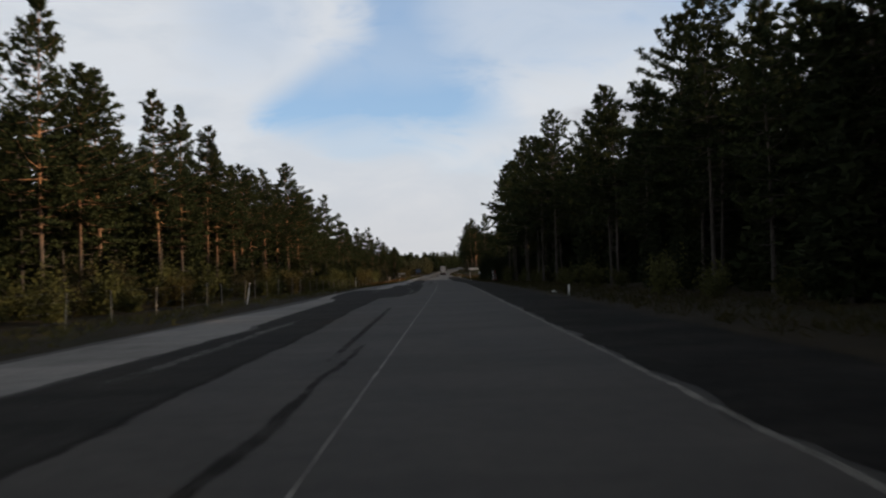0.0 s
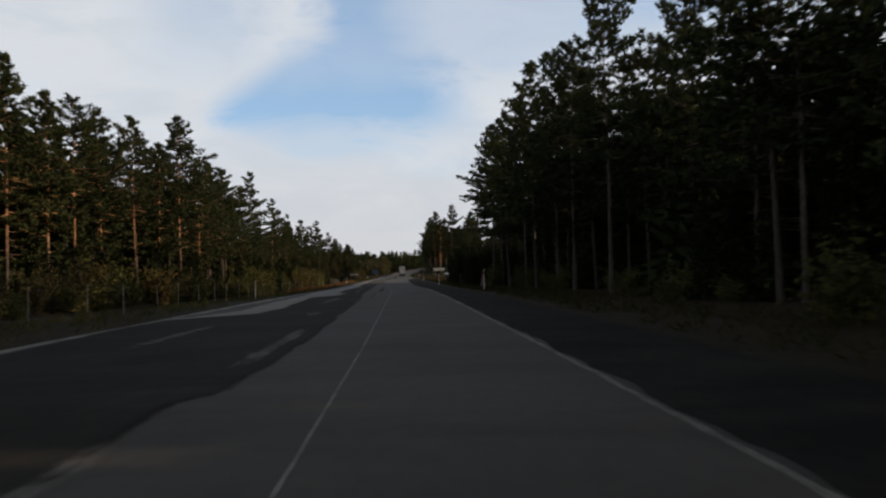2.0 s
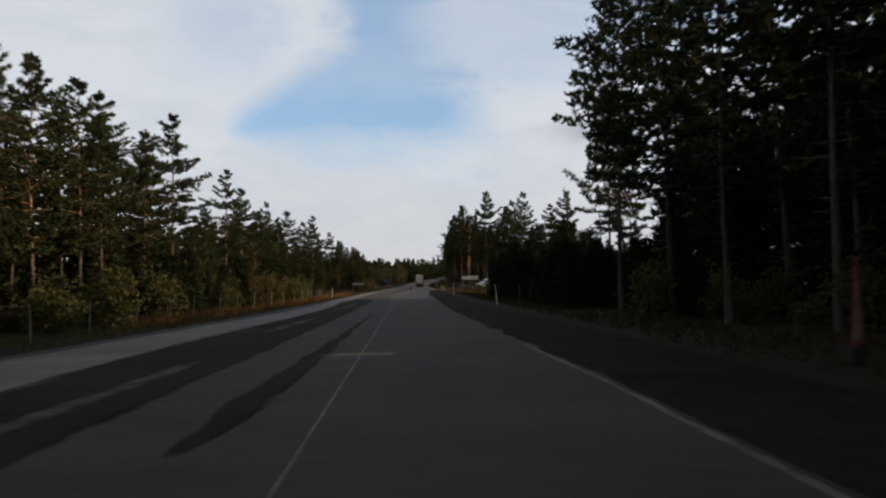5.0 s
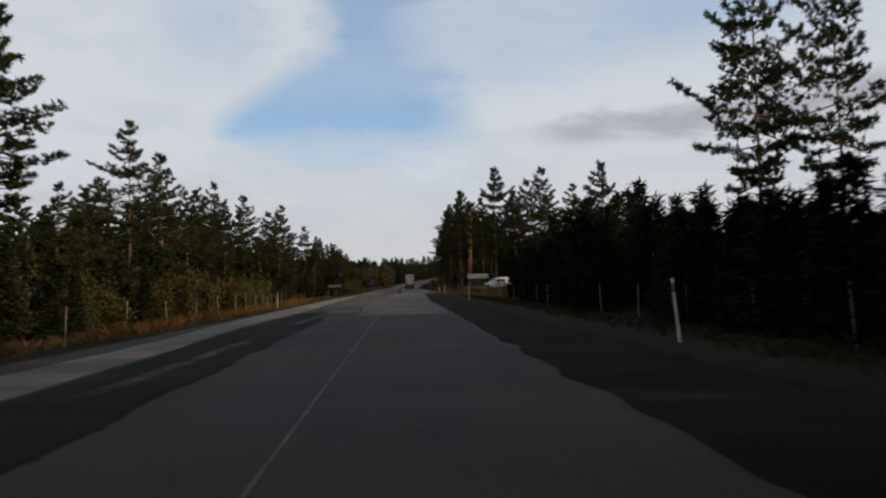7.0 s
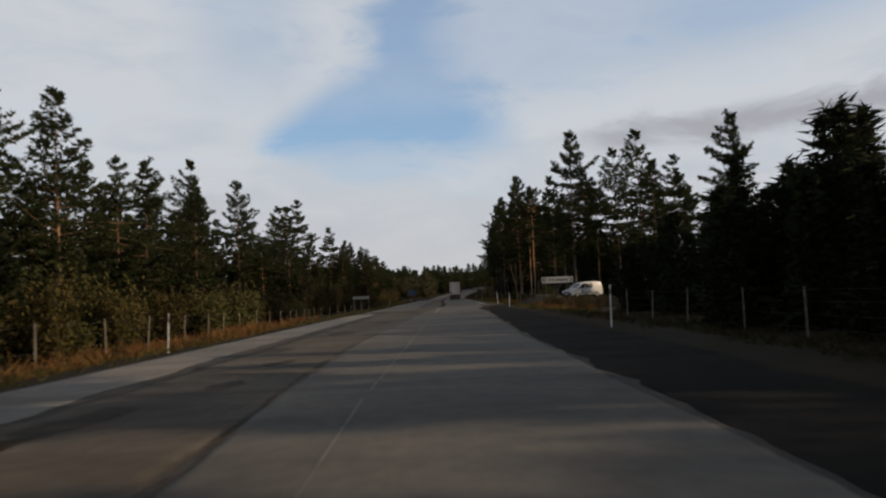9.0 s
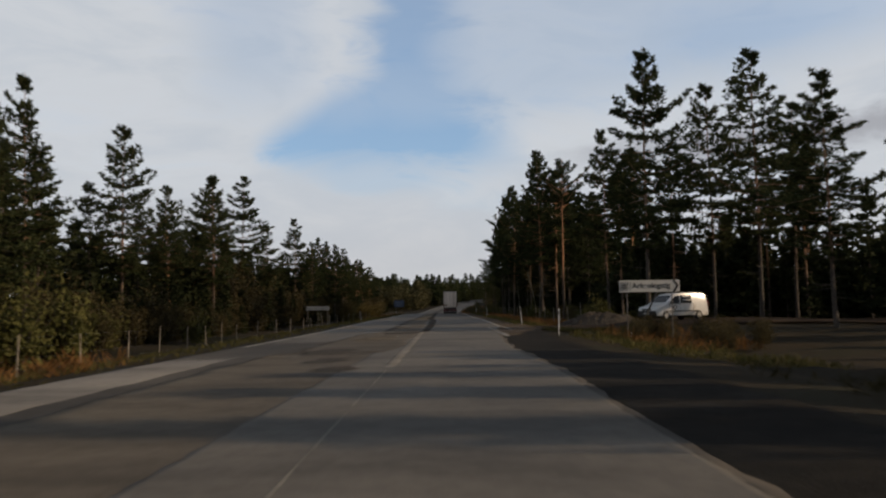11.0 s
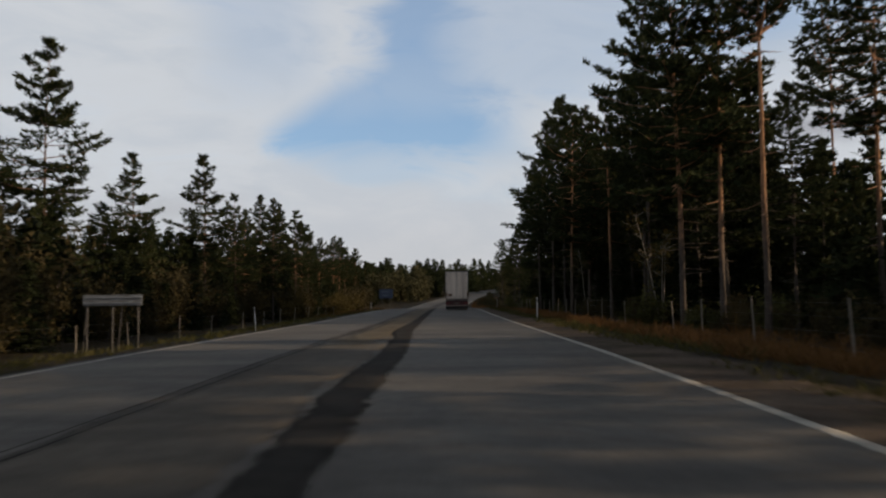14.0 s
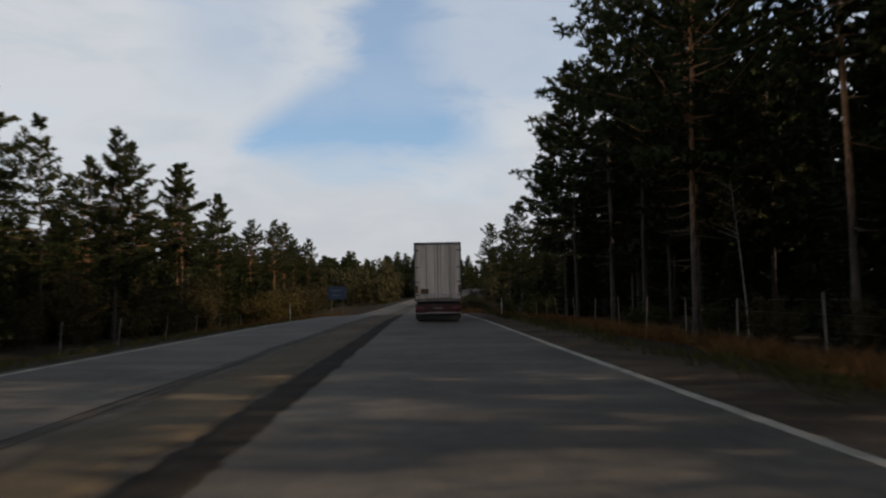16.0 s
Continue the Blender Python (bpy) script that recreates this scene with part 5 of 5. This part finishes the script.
def direction_sign():
    e = anchor("direction_sign", Matrix.Translation((11.2, 276.0, float(land(11.2, 276.0)))), "white direction sign with black arrow before the side road", "sign")
    zc = 2.3 - e.matrix_world.translation.z
    plate = piece("plate", lambda bm: box(bm, (0, 0, zc), (3.36, 0.03, 0.66), 0.012), SIGN_WHITE, e, "dirty white sign plate")

    def arrow(bm):
        for s in (-1, 1):
            box(bm, (1.46, -0.022, zc + s * 0.15), (0.12, 0.008, 0.42), rot=Matrix.Rotation(-s * 0.62, 4, "Y"))
    piece("arrow", arrow, SIGN_BLACK, plate, "black chevron arrow")

    def loops(bm):
        for sx in (-1, 1):
            for sz in (-1, 1):
                c = Vector((-1.4 + sx * 0.12, -0.022, zc + sz * 0.13))
                for k in range(12):
                    a, b = 2 * math.pi * k / 12, 2 * math.pi * (k + 1) / 12
                    rod(bm, c + Vector((math.cos(a), 0, math.sin(a))) * 0.085, c + Vector((math.cos(b), 0, math.sin(b))) * 0.085, 0.022, sides=6)
        for s in (-1, 1):
            rod(bm, (-1.46, -0.022, zc + s * 0.06), (-1.34, -0.022, zc + s * 0.06), 0.022, sides=6)
            rod(bm, (-1.4 + s * 0.06, -0.022, zc - 0.06), (-1.4 + s * 0.06, -0.022, zc + 0.06), 0.022, sides=6)
    piece("symbol", loops, SIGN_BLACK, plate, "black looped square symbol")
    piece("divider", lambda bm: box(bm, (-1.07, -0.02, zc), (0.03, 0.008, 0.5)), SIGN_BLACK, plate)
    cu = bpy.data.curves.new("writing", "FONT")
    cu.body, cu.size, cu.extrude, cu.align_x, cu.align_y, cu.offset = "Arkeologstig", 0.41, 0.003, "CENTER", "CENTER", 0.011
    cu.materials.append(SIGN_BLACK)
    tx = new("writing", cu)
    tx.parent = plate
    tx.matrix_basis = Matrix.Translation((0.1, -0.02, zc + 0.02)) @ Matrix.Rotation(radians(90), 4, "X")
    legs(e, (-1.25, 1.25), 0.06, zc + 0.3, None)
    g = float(land(9.6, 277.5)) - e.matrix_world.translation.z
    piece("brace", lambda bm: rod(bm, (0.5, 0.06, zc - 0.2), (-1.0, -0.3, g - 0.1), 0.05), BLACK, e, "dark leaning brace")
    return e


direction_sign()


def back_sign():
    """A long low sign seen from behind, on three braced legs."""
    e = anchor("road_sign", Matrix.Translation((-16.3, 334.2, float(land(-16.3, 334.2)))), "grey back of a long sign on braced legs", "sign")
    zc = 1.47 - e.matrix_world.translation.z
    plate = piece("plate", lambda bm: box(bm, (0, -0.05, zc), (2.9, 0.03, 0.52), 0.008), SIGN_BACK, e, "pale grey sheet metal back")
    for z in (-0.13, 0.13):
        piece("rail", lambda bm, z=z: box(bm, (0, -0.085, zc + z), (2.86, 0.04, 0.05), 0.006), STEEL, plate)
    legs(e, (-1.25, 0.0, 1.25), 0.0, zc + 0.3, None)
    oy = e.matrix_world.translation
    for x_top, x_foot in ((-1.28, -1.75), (0.45, 0.02)):
        foot = float(land(oy.x + x_foot, oy.y + 0.6)) - oy.z
        piece("brace", lambda bm: rod(bm, (x_top, 0.05, zc), (x_foot, 0.6, foot - 0.1), 0.024), LEG, e, "slanting steel brace")
    return e


back_sign()


def blue_sign():
    e = anchor("road_sign", Matrix.Translation((-13.2, 466.0, float(land(-13.2, 466.0)))), "dark blue road sign on two legs at the verge", "sign")
    zc = 2.75 - e.matrix_world.translation.z
    plate = piece("plate", lambda bm: box(bm, (0, 0, zc), (2.9, 0.04, 2.0), 0.02), SIGN_BLUE, e, "dark blue plate")
    for k in range(2):
        piece("text_bar", lambda bm, k=k: box(bm, (-0.2, -0.026, zc + 0.4 - 0.75 * k), (1.7 - 0.4 * k, 0.008, 0.22)), SIGN_LINE, plate, "pale unreadable line of writing")
    legs(e, (-0.9, 0.9), 0.06, zc + 0.8, None)
    return e


blue_sign()


def disc_sign():
    e = anchor("road_sign", Matrix.Translation((12.0, 285.0, float(land(12.0, 285.0)))), "round sign seen from its grey back on one pole", "sign")
    zc = 2.35 - e.matrix_world.translation.z
    piece("disc", lambda bm: rod(bm, (0, -0.02, zc), (0, 0.0, zc), 0.3, sides=36), LEG, e, "dull grey round sheet metal")
    piece("clamp", lambda bm: box(bm, (0, -0.05, zc), (0.3, 0.06, 0.05), 0.008), LEG, e)
    legs(e, (0,), -0.06, zc + 0.25, None, 0.02)


disc_sign()


def warning_triangle():
    """A roadworks warning triangle on a folding stand, turned almost edge on."""
    m = Matrix.Translation((8.3, 123.6, float(land(8.3, 123.6)))) @ Matrix.Rotation(radians(48), 4, "Z")
    e = anchor("warning_sign", m, "tall red and white warning triangle standing on the verge", "sign")

    def tri(bm, w, h, z, y):
        v = [bm.verts.new((x, yy, zz)) for yy in (y, y + 0.015) for x, zz in ((-w / 2, z), (w / 2, z), (0, z + h))]
        bm.faces.new(v[:3][::-1])
        bm.faces.new(v[3:])
        for a in range(3):
            b = (a + 1) % 3
            bm.faces.new((v[a], v[b], v[b + 3], v[a + 3]))
    board = piece("board", lambda bm: tri(bm, 1.0, 1.6, 0.35, 0), SIGN_RED, e, "red triangular border")
    piece("field", lambda bm: tri(bm, 0.62, 1.05, 0.47, -0.01), SIGN_BACK, board, "dirty white field")
    piece("foot", lambda bm: box(bm, (0, 0.01, 0.17), (0.8, 0.1, 0.4), 0.01), BLACK, e, "black rubber foot")
    piece("stay", lambda bm: rod(bm, (0, 0.03, 1.1), (0, 0.5, 0.0), 0.012), BLACK, e)


warning_triangle()


# ---- van, heap and small things by the side road ----
VAN_PAINT = material("white_car_paint", (0.52, 0.53, 0.54), (0.46, 0.465, 0.47), 0.8, 0.2, fine=60, bump=0.01, dirt=(0.3, 0.27, 0.24), dirt_scale=1.5, dirt_from=0.55, gloss=0.6)
HEADLAMP = plain("headlamp_glass", (0.55, 0.6, 0.62), 0.12)


def slab(bm, outline, half, inset=0.0):
    """A body with that side outline (x, z), full at the waist and drawn in towards the roof."""
    rows = []
    for s in (-1, 1):
        rows.append([bm.verts.new((x, s * (half - inset * max(0.0, (z - 1.0) / 0.9)), z)) for x, z in outline])
    bm.faces.new(rows[0])
    bm.faces.new(rows[1][::-1])
    n = len(outline)
    for k in range(n):
        j = (k + 1) % n
        bm.faces.new((rows[0][j], rows[0][k], rows[1][k], rows[1][j]))
    bmesh.ops.recalc_face_normals(bm, faces=bm.faces)


def van():
    """A small panel van, nose along -x."""
    cx, cy = 15.8, 287.6
    m = Matrix.Translation((cx, cy, float(land(cx, cy)) + 0.05)) @ Matrix.Rotation(radians(27), 4, "Z")
    e = anchor("van", m, "white panel van parked on the gravel lot", "van")
    hw = 0.94

    def shell(bm):
        slab(bm, [(-2.3, 0.3), (-2.4, 0.45), (-2.41, 0.66), (-2.33, 0.82), (-2.05, 0.95), (-1.55, 1.08), (-1.1, 1.42), (-0.72, 1.7), (-0.45, 1.81), (0.1, 1.88), (1.2, 1.9), (2.0, 1.86), (2.22, 1.74), (2.33, 1.3), (2.37, 0.8), (2.36, 0.3)], hw, 0.17)
        bmesh.ops.bevel(bm, geom=[ed for ed in bm.edges if all(abs(ed.verts[0].co.y - v.co.y) < 0.3 for v in ed.verts)], offset=0.09, segments=3, affect="EDGES", profile=0.5)
    body = piece("body", shell, VAN_PAINT, e, "glossy white body", True)
    piece("windscreen", lambda bm: slab(bm, [(-1.5, 1.1), (-1.44, 1.12), (-0.74, 1.67), (-0.8, 1.68), (-1.13, 1.43)], 0.74, 0.12), GLASS_DARK, e, "dark sloping windscreen")
    for s in (-1, 1):
        def pane(bm, s=s, pts=((-1.18, 1.14), (-0.98, 1.36), (-0.62, 1.64), (-0.26, 1.7), (-0.26, 1.12))):
            v = [bm.verts.new((x, s * (hw + 0.006 - 0.14 * max(0.0, (z - 1.0) / 0.9)), z)) for x, z in pts]
            w2 = [bm.verts.new((x, s * (hw - 0.03 - 0.14 * max(0.0, (z - 1.0) / 0.9)), z)) for x, z in pts]
            bm.faces.new(v)
            bm.faces.new(w2[::-1])
            for k in range(len(pts)):
                j = (k + 1) % len(pts)
                bm.faces.new((v[j], v[k], w2[k], w2[j]))
            bmesh.ops.recalc_face_normals(bm, faces=bm.faces)
        piece("side_window", pane, GLASS_DARK, e, "dark door window")
        piece("side_window", lambda bm: pane(bm, pts=((-0.12, 1.16), (-0.12, 1.7), (0.85, 1.72), (0.85, 1.16))), GLASS_DARK, e, "dark side window")
        for x in (-1.2, -0.21, 0.95):
            piece("door_gap", lambda bm, x=x: box(bm, (x, s * (hw + 0.001), 0.78), (0.014, 0.012, 0.74)), VAN_TRIM, e)
        piece("side_strip", lambda bm: box(bm, (0.05, s * (hw + 0.012), 0.62), (3.0, 0.03, 0.09), 0.01), VAN_TRIM, e, "grey rubbing strip")
        piece("mirror", lambda bm: box(bm, (-1.05, s * (hw + 0.12), 1.2), (0.12, 0.2, 0.16), 0.04), VAN_TRIM, e)
        piece("headlamp", lambda bm: box(bm, (-2.28, s * 0.68, 0.8), (0.16, 0.36, 0.2), 0.05), HEADLAMP, e, "clear headlamp")
        piece("tail_light", lambda bm: box(bm, (2.36, s * 0.83, 1.1), (0.04, 0.16, 0.5), 0.015), RED, e)
    piece("door_emblem", lambda bm: rod(bm, (-0.72, -hw - 0.006, 0.86), (-0.72, -hw + 0.01, 0.86), 0.17, sides=24), VAN_TRIM, e, "grey round emblem on the door")
    piece("emblem_field", lambda bm: rod(bm, (-0.72, -hw - 0.012, 0.86), (-0.72, -hw + 0.004, 0.86), 0.1, sides=20), VAN_PAINT, e)
    for k in range(2):
        piece("text_bar", lambda bm: box(bm, (0.36, -hw + 0.072 - 0.04 * k, 1.62 - 0.26 * k), (0.72, 0.02, 0.12), 0.004), (VAN_PAINT, SIGN_BACK)[k], e, "pale unreadable line of lettering")
    piece("grille", lambda bm: box(bm, (-2.4, 0, 0.74), (0.06, 0.9, 0.12), 0.02), BLACK, e, "black front grille")
    piece("front_bumper", lambda bm: box(bm, (-2.36, 0, 0.46), (0.16, 1.8, 0.4), 0.06), BLACK, e, "dark front bumper")
    piece("rear_bumper", lambda bm: box(bm, (2.38, 0, 0.46), (0.12, 1.8, 0.28), 0.04), VAN_TRIM, e)
    piece("licence_plate", lambda bm: box(bm, (-2.455, 0, 0.47), (0.012, 0.5, 0.11)), WHITE_BAR, e)
    for x in (-1.52, 1.45):
        for s in (-1, 1):
            tyre = bmesh.new()
            rod(tyre, (x, s * 0.74, 0.32), (x, s * 0.955, 0.32), 0.32, sides=26)
            ob = part("wheel", tyre, BLACK, e, "black tyre", True)
            piece("hub_cap", lambda bm: rod(bm, (x, s * 0.945, 0.32), (x, s * 0.972, 0.32), 0.18, sides=20), SIGN_BACK, ob, "silver hub cap")


van()


def heap():
    n, v, f = 60, [], []
    for j in range(n):
        for i in range(n):
            a, b = -1 + 2 * i / (n - 1), -1 + 2 * j / (n - 1)
            d = math.hypot(a + 0.18 * b, b)
            h = 0.95 * max(0.0, 1 - d ** 1.6) * (1.0 + 0.2 * a)
            h += 0.7 * max(0.0, 1 - d) * noise.noise((a * 3.2, b * 3.2, 1)) + 0.3 * max(0, 1.05 - d) * noise.noise((a * 8, b * 8, 3)) + 0.16 * max(0, 1.05 - d) * noise.noise((a * 19, b * 16, 5))
            v.append((11.3 + 3.3 * a, 293.0 + 2.3 * b, float(land(11.3 + 3.3 * a, 293.0 + 2.3 * b)) - 0.06 + h))
    f = [(j * n + i, j * n + i + 1, (j + 1) * n + i + 1, (j + 1) * n + i) for j in range(n - 1) for i in range(n - 1)]
    ob = tagged(new("soil_mound", raw_mesh("soil_mound", v, f, HEAP)), "brown heap of soil and stones beside the lot", "heap")
    ob.data.shade_smooth()


heap()


def stump_post():
    e = anchor("marker_stub", Matrix.Translation((9.7, 274.2, float(land(9.7, 274.2)))), "short bent white marker stub in dry grass", "post")
    piece("stub", lambda bm: (rod(bm, (0, 0, -0.1), (0.03, 0, 0.3), 0.035), rod(bm, (0.03, 0, 0.29), (0.0, -0.02, 0.48), 0.034)), POST_WHITE, e)


stump_post()
verge_stub = anchor("marker_stub", Matrix.Translation((7.0, 44.3, float(land(7.0, 44.3)))), "short white marker stub on the dark verge", "post")
piece("stub", lambda bm: box(bm, (0, 0, 0.25), (0.09, 0.05, 0.62), 0.015), POST_WHITE, verge_stub)


def litter():
    def bag(bm):
        bmesh.ops.create_icosphere(bm, subdivisions=2, radius=0.13)
        for v in bm.verts:
            v.co = Vector((v.co.x * 1.3, v.co.y, v.co.z * 0.45 + 0.05)) * (1 + 0.35 * noise.noise(v.co * 9))
    ob = bmesh.new()
    bag(ob)
    o = tagged(new("plastic_bag", as_mesh("plastic_bag", ob, POST_WHITE)), "crumpled white plastic litter on the verge", "litter")
    o.location = (6.9, 49.5, float(land(6.9, 49.5)) + 0.02)


litter()
